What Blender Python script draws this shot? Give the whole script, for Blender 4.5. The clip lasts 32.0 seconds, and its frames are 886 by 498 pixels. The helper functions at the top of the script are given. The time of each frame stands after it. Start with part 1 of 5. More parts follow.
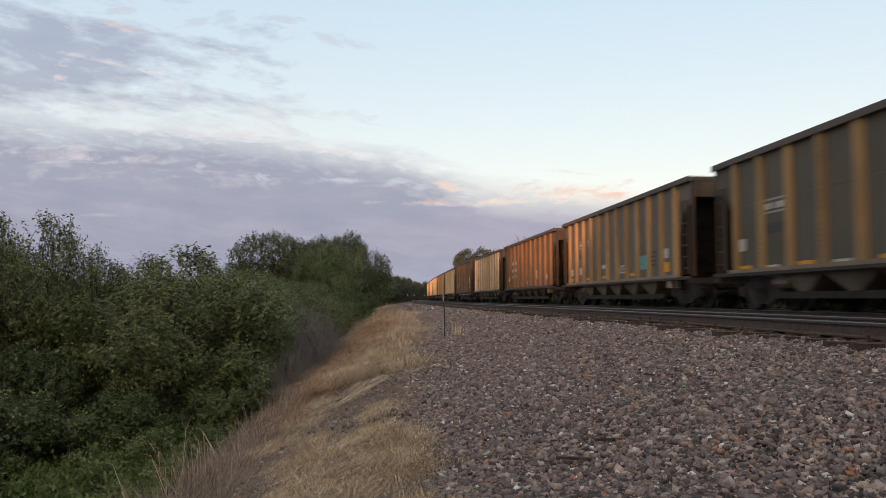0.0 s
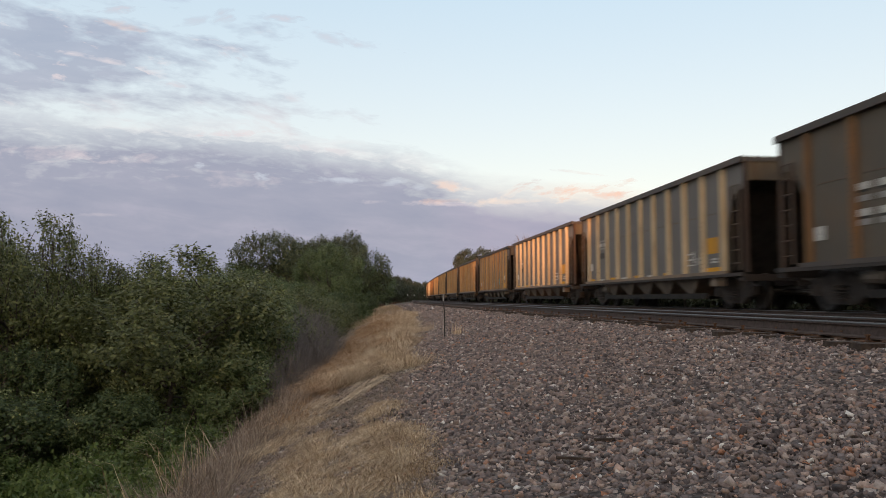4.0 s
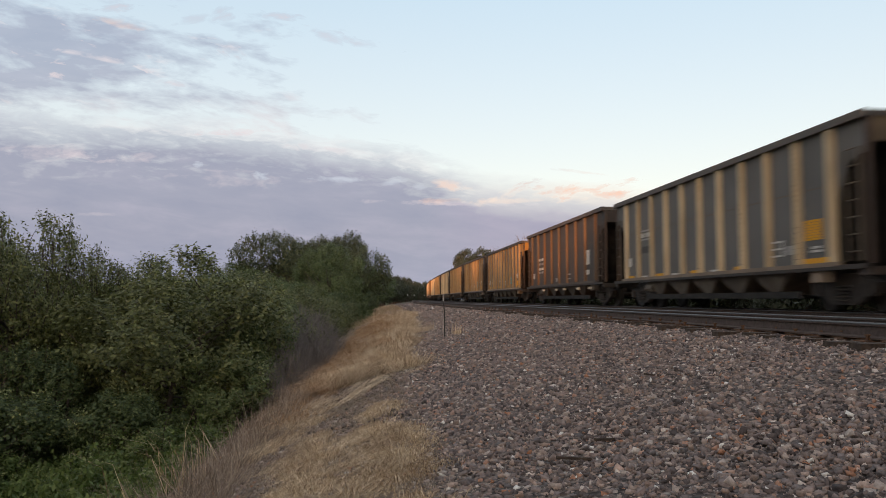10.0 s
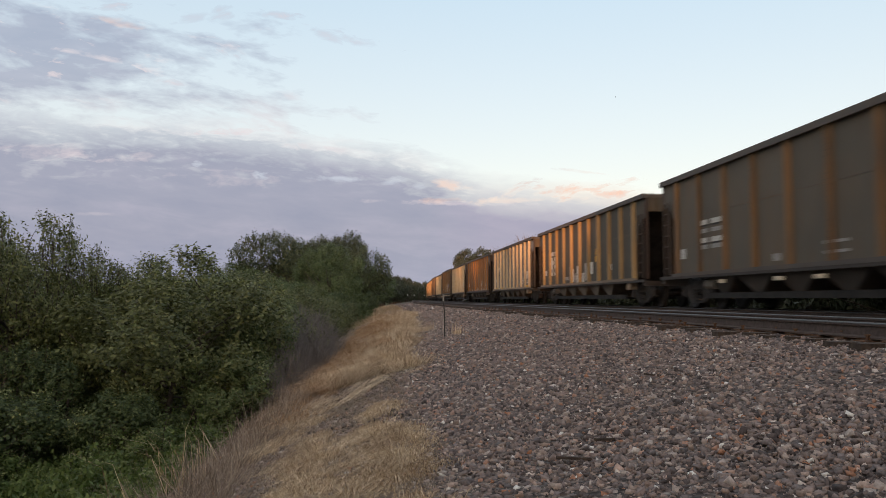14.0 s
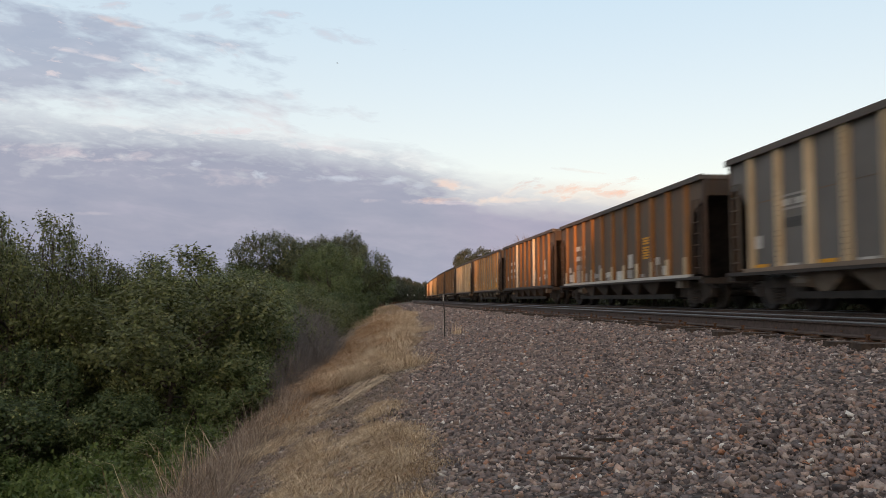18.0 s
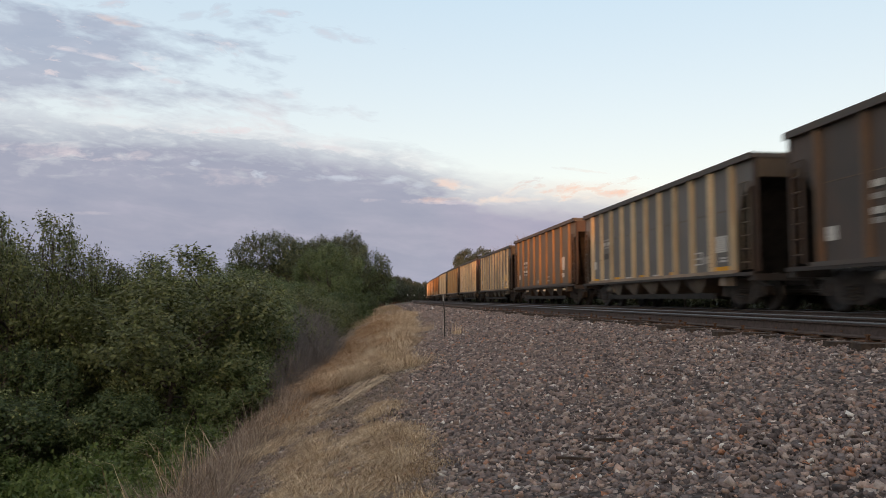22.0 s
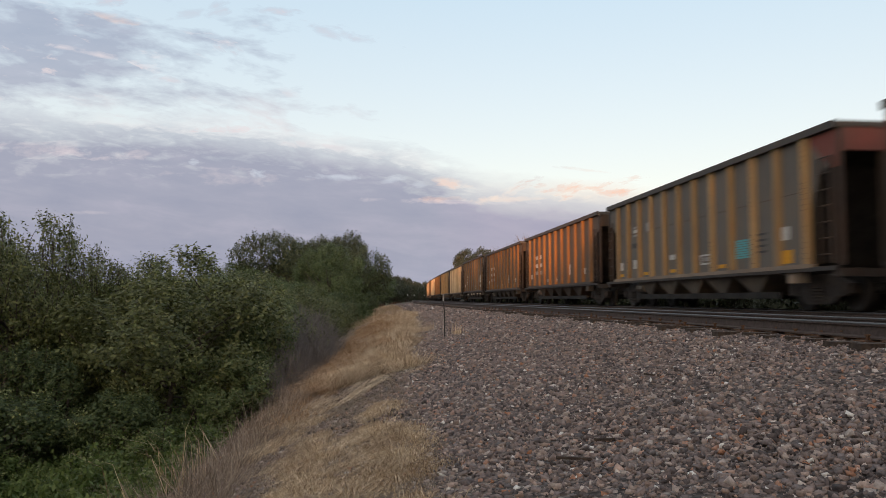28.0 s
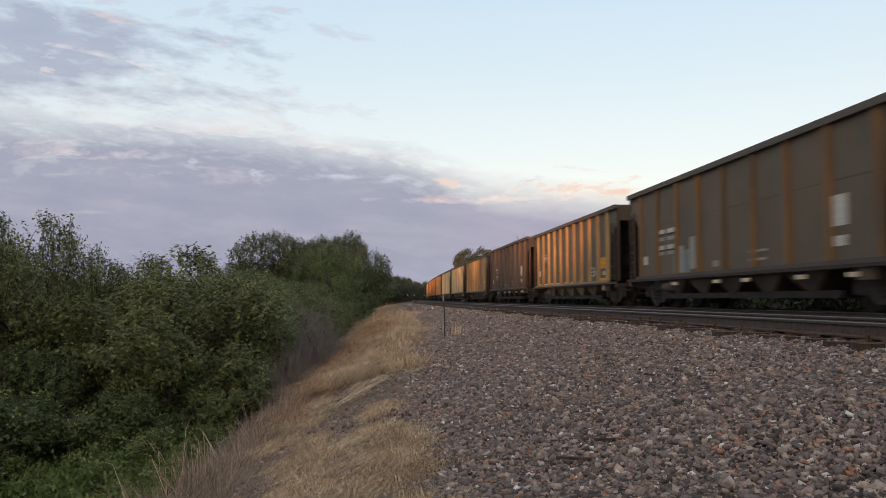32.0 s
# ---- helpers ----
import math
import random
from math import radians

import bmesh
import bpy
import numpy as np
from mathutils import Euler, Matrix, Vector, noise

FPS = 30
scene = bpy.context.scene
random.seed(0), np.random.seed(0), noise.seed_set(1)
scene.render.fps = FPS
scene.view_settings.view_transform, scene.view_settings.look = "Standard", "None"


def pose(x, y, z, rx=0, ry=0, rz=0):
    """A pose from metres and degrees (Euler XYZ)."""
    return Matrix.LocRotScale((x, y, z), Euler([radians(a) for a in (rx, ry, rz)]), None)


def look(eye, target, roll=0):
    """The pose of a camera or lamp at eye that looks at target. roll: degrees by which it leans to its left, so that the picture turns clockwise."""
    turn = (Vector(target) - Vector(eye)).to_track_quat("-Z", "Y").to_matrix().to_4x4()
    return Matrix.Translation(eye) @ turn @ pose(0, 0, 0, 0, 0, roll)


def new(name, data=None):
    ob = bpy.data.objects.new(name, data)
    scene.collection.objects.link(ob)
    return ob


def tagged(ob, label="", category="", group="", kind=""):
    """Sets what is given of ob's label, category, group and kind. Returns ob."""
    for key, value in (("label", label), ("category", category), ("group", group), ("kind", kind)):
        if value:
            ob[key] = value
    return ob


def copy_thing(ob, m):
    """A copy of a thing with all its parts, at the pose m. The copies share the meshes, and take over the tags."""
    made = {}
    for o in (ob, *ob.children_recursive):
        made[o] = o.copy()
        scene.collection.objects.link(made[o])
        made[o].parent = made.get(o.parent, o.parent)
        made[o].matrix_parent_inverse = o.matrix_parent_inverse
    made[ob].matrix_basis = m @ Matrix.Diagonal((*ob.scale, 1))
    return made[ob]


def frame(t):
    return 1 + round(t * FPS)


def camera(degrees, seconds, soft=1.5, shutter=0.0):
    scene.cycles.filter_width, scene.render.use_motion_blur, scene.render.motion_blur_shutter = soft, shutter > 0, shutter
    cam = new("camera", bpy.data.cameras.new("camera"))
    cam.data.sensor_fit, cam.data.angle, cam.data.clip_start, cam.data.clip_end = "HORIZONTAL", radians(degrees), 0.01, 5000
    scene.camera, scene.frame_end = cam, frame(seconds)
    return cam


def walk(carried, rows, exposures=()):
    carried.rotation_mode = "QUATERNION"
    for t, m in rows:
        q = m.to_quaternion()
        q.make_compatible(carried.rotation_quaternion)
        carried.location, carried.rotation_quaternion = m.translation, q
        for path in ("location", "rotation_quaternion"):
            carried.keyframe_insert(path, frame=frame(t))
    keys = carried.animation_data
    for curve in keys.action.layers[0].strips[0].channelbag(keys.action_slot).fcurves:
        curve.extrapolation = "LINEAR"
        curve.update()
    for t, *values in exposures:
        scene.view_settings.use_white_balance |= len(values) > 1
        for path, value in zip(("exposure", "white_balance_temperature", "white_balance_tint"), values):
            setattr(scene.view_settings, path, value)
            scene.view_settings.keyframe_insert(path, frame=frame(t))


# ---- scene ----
cam = camera(60.4, 32.0, soft=0.55, shutter=0.42)
EYE_Z = 0.27
CAM = pose(0, 0, EYE_Z, 93.78, 0, -5.41)
walk(cam, [(0.0, CAM), (32.0, CAM)], exposures=[(0.0, 0.0), (32.0, 0.0)])

# ---- the line of the two tracks: y runs along the near straight, the line bends right from BEND on ----
BEND, CURVE, BEND_END = 51.6, 0.000495, 650.0
FAR_TRACK, NEAR_TRACK = 10.76, 6.47


def bend(y):
    """Sideways shift of the line at y."""
    u = np.clip(np.asarray(y, float) - BEND, 0, BEND_END - BEND)
    over = np.maximum(np.asarray(y, float) - BEND_END, 0)
    return CURVE * u * u / 2 + over * CURVE * (BEND_END - BEND)


# ---- world, sun ----
SUN_EL, SUN_BACK = radians(3.5), radians(22.0)
sun_way = Vector((-math.sin(SUN_BACK) * math.cos(SUN_EL), -math.cos(SUN_BACK) * math.cos(SUN_EL), math.sin(SUN_EL)))
world = bpy.data.worlds.new("world")
scene.world = world
world.use_nodes = True
wn, wl = world.node_tree.nodes, world.node_tree.links
sky = wn.new("ShaderNodeTexSky")
sky.sky_type = "NISHITA"
sky.sun_disc = False
sky.sun_elevation = radians(6.0)
sky.sun_rotation = math.pi + SUN_BACK
sky.air_density, sky.dust_density, sky.ozone_density = 1.0, 1.4, 1.6
# a thin haze veils the clear sky, warm towards the horizon
tint = wn.new("ShaderNodeMix")
tint.data_type, tint.blend_type = "RGBA", "MULTIPLY"
tint.inputs[0].default_value = 1.0
tint.inputs[7].default_value = (0.85, 0.68, 0.55, 1)
wl.new(sky.outputs[0], tint.inputs[6])
way_up = wn.new("ShaderNodeTexCoord")
split = wn.new("ShaderNodeSeparateXYZ")
wl.new(way_up.outputs["Generated"], split.inputs[0])
haze = wn.new("ShaderNodeValToRGB")
stops = haze.color_ramp.elements
stops.new(0.5)
for e, (at, c) in zip(stops, ((0.08, (0.79, 0.745, 0.73)), (0.40, (0.55, 0.685, 0.81)), (1.0, (0.66, 0.66, 0.68)))):
    e.position, e.color = at, (*c, 1)
wl.new(split.outputs["Z"], haze.inputs[0])
veil = wn.new("ShaderNodeMix")
veil.data_type, veil.blend_type = "RGBA", "ADD"
veil.inputs[0].default_value = 1.0
gain = wn.new("ShaderNodeVectorMath")
gain.operation = "SCALE"
gain.inputs["Scale"].default_value = 5.0
wl.new(haze.outputs[0], gain.inputs[0])
wl.new(tint.outputs[2], veil.inputs[6])
wl.new(gain.outputs[0], veil.inputs[7])
wn["Background"].inputs[1].default_value = 0.165
# the after-glow round the low sun
dot = wn.new("ShaderNodeVectorMath")
dot.operation = "DOT_PRODUCT"
dot.inputs[1].default_value = tuple(sun_way)
wl.new(way_up.outputs["Generated"], dot.inputs[0])
near_sun = wn.new("ShaderNodeMath")
near_sun.operation, near_sun.use_clamp = "MAXIMUM", True
wl.new(dot.outputs["Value"], near_sun.inputs[0])
near_sun.inputs[1].default_value = 0.0
fall = wn.new("ShaderNodeMath")
fall.operation = "POWER"
fall.inputs[1].default_value = 2.5
wl.new(near_sun.outputs[0], fall.inputs[0])
glow = wn.new("ShaderNodeVectorMath")
glow.operation = "SCALE"
glow.inputs[0].default_value = (5.0, 3.2, 1.8)
wl.new(fall.outputs[0], glow.inputs["Scale"])
total = wn.new("ShaderNodeVectorMath")
total.operation = "ADD"
wl.new(veil.outputs[2], total.inputs[0])
wl.new(glow.outputs[0], total.inputs[1])
wl.new(total.outputs[0], wn["Background"].inputs[0])
sun = new("sun", bpy.data.lights.new("sun", "SUN"))
sun.data.energy, sun.data.angle, sun.data.color = 3.9, radians(0.9), (1.0, 0.43, 0.165)
sun.matrix_world = look(Vector((0, 0, 50)) + sun_way * 60, (0, 0, 50))


# ---- materials ----
def mat(name, rough=0.8, metal=0.0):
    m = bpy.data.materials.new(name)
    m.use_nodes = True
    b = m.node_tree.nodes["Principled BSDF"]
    b.inputs["Roughness"].default_value, b.inputs["Metallic"].default_value = rough, metal
    b.inputs["Specular IOR Level"].default_value = 0.3
    return m, m.node_tree.nodes, m.node_tree.links, b


def node(nodes, kind, **values):
    n = nodes.new(kind)
    for key, value in values.items():
        n.inputs[key].default_value = value
    return n


def ramp(nodes, links, source, stops):
    r = nodes.new("ShaderNodeValToRGB")
    el = r.color_ramp.elements
    while len(el) < len(stops):
        el.new(0.5)
    for e, (at, c) in zip(el, stops):
        e.position, e.color = at, (*c, 1)
    links.new(source, r.inputs[0])
    return r.outputs[0]


def mix(nodes, links, fac, a, b, how="MIX"):
    m = nodes.new("ShaderNodeMix")
    m.data_type, m.blend_type = "RGBA", how
    for sock, v in ((m.inputs[0], fac), (m.inputs[6], a), (m.inputs[7], b)):
        if isinstance(v, bpy.types.NodeSocket):
            links.new(v, sock)
        else:
            sock.default_value = (*v, 1) if isinstance(v, tuple) else v
    return m.outputs[2]


def math_node(nodes, links, op, a, b=0.0, c=0.0, clamp=False):
    m = nodes.new("ShaderNodeMath")
    m.operation, m.use_clamp = op, clamp
    for sock, v in zip(m.inputs, (a, b, c)):
        if isinstance(v, bpy.types.NodeSocket):
            links.new(v, sock)
        else:
            sock.default_value = v
    return m.outputs[0]


def noise_of(nodes, links, scale, detail=4.0, stretch=None, coords="Object"):
    tc = nodes.new("ShaderNodeTexCoord")
    out = tc.outputs[coords]
    if stretch:
        mp = nodes.new("ShaderNodeMapping")
        mp.inputs["Scale"].default_value = stretch
        links.new(out, mp.inputs[0])
        out = mp.outputs[0]
    n = node(nodes, "ShaderNodeTexNoise", Scale=scale, Detail=detail, Roughness=0.6)
    links.new(out, n.inputs["Vector"])
    return n.outputs["Fac"]


def bump(nodes, links, b, height, strength, distance=0.02):
    n = node(nodes, "ShaderNodeBump", Strength=strength, Distance=distance)
    links.new(height, n.inputs["Height"])
    links.new(n.outputs[0], b.inputs["Normal"])


def paint(name, base, rust, dirt, amount=0.5, rough=0.65, streak=(1.6, 1.6, 0.22)):
    """Weathered car paint: streaks of rust and road dust over the colour, shifted from car to car."""
    m, ns, ls, b = mat(name, rough)
    info = ns.new("ShaderNodeObjectInfo")
    tc = ns.new("ShaderNodeTexCoord")
    off = node(ns, "ShaderNodeVectorMath")
    off.operation = "ADD"
    ls.new(tc.outputs["Object"], off.inputs[0])
    sc = node(ns, "ShaderNodeVectorMath")
    sc.operation = "SCALE"
    sc.inputs[0].default_value = (41.0, 23.0, 17.0)
    ls.new(info.outputs["Random"], sc.inputs["Scale"])
    ls.new(sc.outputs[0], off.inputs[1])
    mp = ns.new("ShaderNodeMapping")
    mp.inputs["Scale"].default_value = streak
    ls.new(off.outputs[0], mp.inputs[0])
    n1 = node(ns, "ShaderNodeTexNoise", Scale=2.6, Detail=6.0, Roughness=0.68)
    ls.new(mp.outputs[0], n1.inputs["Vector"])
    n2 = node(ns, "ShaderNodeTexNoise", Scale=0.55, Detail=3.0, Roughness=0.6)
    ls.new(off.outputs[0], n2.inputs["Vector"])
    n3 = node(ns, "ShaderNodeTexNoise", Scale=34.0, Detail=3.0, Roughness=0.6)
    ls.new(off.outputs[0], n3.inputs["Vector"])
    f1 = ramp(ns, ls, n1.outputs["Fac"], [(0.5 - 0.22 * amount, (0, 0, 0)), (0.78 - 0.2 * amount, (1, 1, 1))])
    f2 = ramp(ns, ls, n2.outputs["Fac"], [(0.4, (0, 0, 0)), (0.68, (0.8, 0.8, 0.8))])
    c = mix(ns, ls, f1, base, rust)
    c = mix(ns, ls, f2, c, dirt)
    c = mix(ns, ls, 0.16, c, n3.outputs["Color"], "SOFT_LIGHT")
    h = node(ns, "ShaderNodeHueSaturation")
    ls.new(math_node(ns, ls, "MULTIPLY_ADD", info.outputs["Random"], 0.34, 0.82), h.inputs["Value"])
    ls.new(c, h.inputs["Color"])
    ls.new(h.outputs[0], b.inputs["Base Color"])
    bump(ns, ls, b, n1.outputs["Fac"], 0.12, 0.01)
    return m


def plain(name, colour, rough=0.7, metal=0.0, scale=9.0, vary=0.35, relief=0.15):
    m, ns, ls, b = mat(name, rough, metal)
    n = noise_of(ns, ls, scale, 5.0)
    dark = tuple(v * (1 - vary) for v in colour)
    lite = tuple(min(1, v * (1 + vary)) for v in colour)
    ls.new(ramp(ns, ls, n, [(0.3, dark), (0.7, lite)]), b.inputs["Base Color"])
    bump(ns, ls, b, n, relief, 0.01)
    return m


def leaf_mat(name, dark, mid, light):
    m, ns, ls, b = mat(name, 0.5)
    b.inputs["Specular IOR Level"].default_value = 0.3
    g = ns.new("ShaderNodeNewGeometry")
    info = ns.new("ShaderNodeObjectInfo")
    n = noise_of(ns, ls, 0.7, 2.0)
    v = math_node(ns, ls, "MULTIPLY_ADD", g.outputs["Random Per Island"], 0.62, math_node(ns, ls, "MULTIPLY", n, 0.45))
    v = math_node(ns, ls, "ADD", v, math_node(ns, ls, "MULTIPLY_ADD", info.outputs["Random"], 0.2, -0.14))
    c = ramp(ns, ls, v, [(0.15, dark), (0.5, mid), (0.9, light)])
    ls.new(c, b.inputs["Base Color"])
    tr = ns.new("ShaderNodeBsdfTranslucent")
    ls.new(c, tr.inputs["Color"])
    ms = node(ns, "ShaderNodeMixShader", Fac=0.3)
    ls.new(b.outputs[0], ms.inputs[1])
    ls.new(tr.outputs[0], ms.inputs[2])
    ls.new(ms.outputs[0], ns["Material Output"].inputs["Surface"])
    return m


def island_mat(name, stops, rough=0.85, scale=60.0, relief=0.3, patch=0.0):
    """Colour by piece, with fine grain."""
    m, ns, ls, b = mat(name, rough)
    g = ns.new("ShaderNodeNewGeometry")
    c = ramp(ns, ls, g.outputs["Random Per Island"], stops)
    n = noise_of(ns, ls, scale, 4.0)
    c = mix(ns, ls, 0.55, c, ramp(ns, ls, n, [(0.3, (0.3, 0.3, 0.3)), (0.72, (0.75, 0.75, 0.75))]), "OVERLAY")
    if patch:
        c = mix(ns, ls, 0.9, c, ramp(ns, ls, noise_of(ns, ls, patch, 4.0), [(0.34, (0.66, 0.6, 0.56)), (0.54, (1.05, 1.03, 1.0)), (0.72, (1.25, 1.27, 1.3))]), "MULTIPLY")
    ls.new(c, b.inputs["Base Color"])
    bump(ns, ls, b, n, relief, 0.01)
    return m


# panels, ribs and ends of the car bodies
PANEL = {
    "B": paint("charcoal_brown_panel_paint", (0.078, 0.066, 0.06), (0.105, 0.068, 0.048), (0.064, 0.056, 0.05), 0.35),
    "U": paint("olive_grey_panel_paint", (0.092, 0.085, 0.068), (0.11, 0.085, 0.057), (0.074, 0.066, 0.053), 0.4),
    "Y": paint("grey_panel_paint", (0.158, 0.153, 0.148), (0.165, 0.142, 0.116), (0.122, 0.117, 0.111), 0.3),
    "T": paint("tan_grey_panel_paint", (0.148, 0.138, 0.126), (0.17, 0.128, 0.085), (0.115, 0.104, 0.092), 0.4),
    "O": paint("rusty_brown_panel_paint", (0.115, 0.095, 0.073), (0.17, 0.09, 0.042), (0.092, 0.077, 0.063), 0.5),
    "D": paint("dark_brown_panel_paint", (0.126, 0.11, 0.086), (0.15, 0.098, 0.058), (0.098, 0.086, 0.069), 0.4),
}
RIB = {
    "B": paint("dull_rust_rib_paint", (0.135, 0.088, 0.055), (0.155, 0.078, 0.038), (0.085, 0.064, 0.05), 0.45),
    "U": paint("ochre_yellow_rib_paint", (0.36, 0.245, 0.115), (0.3, 0.165, 0.065), (0.23, 0.16, 0.09), 0.45),
    "Y": paint("cream_yellow_rib_paint", (0.56, 0.45, 0.30), (0.46, 0.31, 0.16), (0.38, 0.30, 0.20), 0.3),
    "T": paint("ochre_rib_paint", (0.42, 0.275, 0.13), (0.36, 0.18, 0.062), (0.28, 0.195, 0.11), 0.45),
    "O": paint("rust_orange_rib_paint", (0.302, 0.140, 0.043), (0.224, 0.090, 0.027), (0.157, 0.096, 0.052), 0.55),
    "D": paint("dark_rust_rib_paint", (0.205, 0.12, 0.055), (0.215, 0.1, 0.036), (0.115, 0.083, 0.058), 0.45),
}
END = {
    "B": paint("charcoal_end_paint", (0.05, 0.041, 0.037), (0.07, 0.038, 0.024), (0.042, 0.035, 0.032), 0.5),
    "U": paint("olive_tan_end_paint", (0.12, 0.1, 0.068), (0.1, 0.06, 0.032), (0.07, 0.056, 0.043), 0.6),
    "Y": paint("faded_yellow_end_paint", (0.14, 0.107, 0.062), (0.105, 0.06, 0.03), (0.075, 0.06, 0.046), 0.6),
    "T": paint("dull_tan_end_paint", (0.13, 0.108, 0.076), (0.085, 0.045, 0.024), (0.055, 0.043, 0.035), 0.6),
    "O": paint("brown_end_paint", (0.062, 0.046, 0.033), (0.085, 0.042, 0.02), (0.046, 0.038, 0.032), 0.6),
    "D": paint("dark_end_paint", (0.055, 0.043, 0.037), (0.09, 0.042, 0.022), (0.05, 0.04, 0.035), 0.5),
    "R": paint("faded_red_end_paint", (0.22, 0.06, 0.045), (0.16, 0.055, 0.035), (0.12, 0.07, 0.055), 0.4),
    "K": paint("bright_ochre_end_paint", (0.45, 0.22, 0.035), (0.33, 0.14, 0.025), (0.2, 0.12, 0.05), 0.35),
}
chord_mat = paint("dark_chord_steel", (0.085, 0.076, 0.07), (0.11, 0.075, 0.052), (0.07, 0.062, 0.056), 0.4)
sill_mat = paint("sooty_sill_steel", (0.05, 0.043, 0.039), (0.05, 0.032, 0.023), (0.04, 0.035, 0.032), 0.5)
lip_mat = paint("dusty_sill_lip", (0.28, 0.225, 0.175), (0.23, 0.15, 0.09), (0.17, 0.135, 0.105), 0.5)
rivet_mat = paint("rusty_rivet_row", (0.13, 0.085, 0.045), (0.09, 0.05, 0.025), (0.07, 0.05, 0.035), 0.5)
# near-black tone of the slope sheets, door beams and bird
slope_mat = plain("near_black_slope_sheet", (0.026, 0.023, 0.021), 0.8, 0.0, 3.0, 0.5)
pocket_mat = paint("dusty_hopper_steel", (0.175, 0.148, 0.12), (0.105, 0.08, 0.06), (0.07, 0.058, 0.048), 0.5)
sooty_mat = paint("sooty_hopper_steel", (0.075, 0.063, 0.053), (0.06, 0.044, 0.034), (0.045, 0.038, 0.033), 0.5)
truck_mat = plain("greasy_brown_cast_steel", (0.05, 0.041, 0.036), 0.75, 0.0, 6.0, 0.5)
wheel_mat = plain("worn_wheel_steel", (0.03, 0.025, 0.022), 0.6, 0.3, 12.0, 0.4)
white_mark = plain("chalky_white_stencil", (0.5, 0.49, 0.46), 0.8, 0.0, 22.0, 0.3)
cream_mark = plain("pale_cream_rib_paint", (0.62, 0.53, 0.40), 0.75, 0.0, 14.0, 0.25)
grey_mark = plain("faded_grey_stencil", (0.30, 0.29, 0.275), 0.8, 0.0, 22.0, 0.3)
black_mark = plain("faded_black_stencil", (0.045, 0.043, 0.04), 0.8, 0.0, 22.0, 0.3)
slate_mark = plain("faded_slate_spray", (0.17, 0.22, 0.22), 0.8, 0.0, 14.0, 0.35)
dull_mark = plain("weathered_dark_patch", (0.075, 0.073, 0.07), 0.8, 0.0, 22.0, 0.3)
teal_mark = plain("pale_teal_stencil", (0.13, 0.36, 0.38), 0.8, 0.0, 22.0, 0.25)
blue_mark = plain("light_blue_stencil", (0.16, 0.34, 0.58), 0.8, 0.0, 22.0, 0.25)
amber_mark = plain("amber_reflector_paint", (0.62, 0.30, 0.02), 0.6, 0.0, 22.0, 0.25)
MARK = {"w": white_mark, "g": grey_mark, "k": black_mark, "d": dull_mark, "s": slate_mark, "t": teal_mark, "b": blue_mark, "y": amber_mark}

rail_mat = plain("brown_weathered_rail_web", (0.095, 0.07, 0.061), 0.75, 0.3, 18.0, 0.3)
railhead_mat = plain("polished_rail_head", (0.13, 0.125, 0.125), 0.5, 0.6, 30.0, 0.15, 0.05)
tie_mat = plain("creosoted_tie_wood", (0.068, 0.049, 0.038), 0.9, 0.0, 14.0, 0.5, 0.5)
plate_mat = plain("rusty_tie_plate", (0.14, 0.075, 0.045), 0.8, 0.3, 25.0, 0.4)
stone_mat = island_mat("ballast_stone", [(0.0, (0.055, 0.044, 0.042)), (0.16, (0.12, 0.094, 0.087)), (0.34, (0.205, 0.163, 0.152)), (0.50, (0.27, 0.198, 0.168)),
                                         (0.64, (0.115, 0.104, 0.105)), (0.78, (0.30, 0.215, 0.17)), (0.89, (0.40, 0.345, 0.31)), (0.955, (0.33, 0.148, 0.08)), (1.0, (0.70, 0.67, 0.62))], 0.9, 60.0, 0.06)
straw_mat = island_mat("dry_straw", [(0.0, (0.17, 0.11, 0.068)), (0.35, (0.42, 0.305, 0.187)), (0.7, (0.6, 0.465, 0.31)), (1.0, (0.78, 0.65, 0.48))], 0.7, 30.0, 0.0, 1.7)
tawny_mat = island_mat("tawny_dead_grass", [(0.0, (0.15, 0.08, 0.045)), (0.4, (0.30, 0.175, 0.09)), (0.75, (0.42, 0.27, 0.145)), (1.0, (0.55, 0.4, 0.24))], 0.75, 30.0, 0.0, 1.7)
grey_straw_mat = island_mat("dead_weed_stalk", [(0.0, (0.14, 0.107, 0.082)), (0.5, (0.27, 0.21, 0.162)), (1.0, (0.43, 0.35, 0.275))], 0.8, 30.0, 0.0)
bark_mat = plain("grey_brown_bark", (0.09, 0.072, 0.058), 0.9, 0.0, 16.0, 0.45, 0.5)
twig_mat = plain("bare_grey_twig", (0.18, 0.157, 0.147), 0.9, 0.0, 16.0, 0.35)
LEAF = [leaf_mat("olive_leaf", (0.042, 0.05, 0.018), (0.11, 0.122, 0.042), (0.23, 0.235, 0.094)),
        leaf_mat("mid_green_leaf", (0.04, 0.058, 0.022), (0.1, 0.132, 0.048), (0.2, 0.228, 0.091)),
        leaf_mat("dull_yellow_green_leaf", (0.046, 0.054, 0.019), (0.125, 0.138, 0.047), (0.25, 0.25, 0.099)),
        leaf_mat("fresh_weed_leaf", (0.047, 0.074, 0.018), (0.107, 0.15, 0.038), (0.2, 0.238, 0.076)),
        leaf_mat("large_tree_leaf", (0.036, 0.046, 0.019), (0.09, 0.102, 0.043), (0.18, 0.172, 0.072)),
        leaf_mat("young_shoot_leaf", (0.13, 0.148, 0.056), (0.24, 0.258, 0.101), (0.36, 0.37, 0.156)),
        # leaf greyed for distance haze and darkened for shade beyond the train
        leaf_mat("haze_and_shade_leaf", (0.03, 0.038, 0.021), (0.07, 0.08, 0.047), (0.13, 0.138, 0.09))]


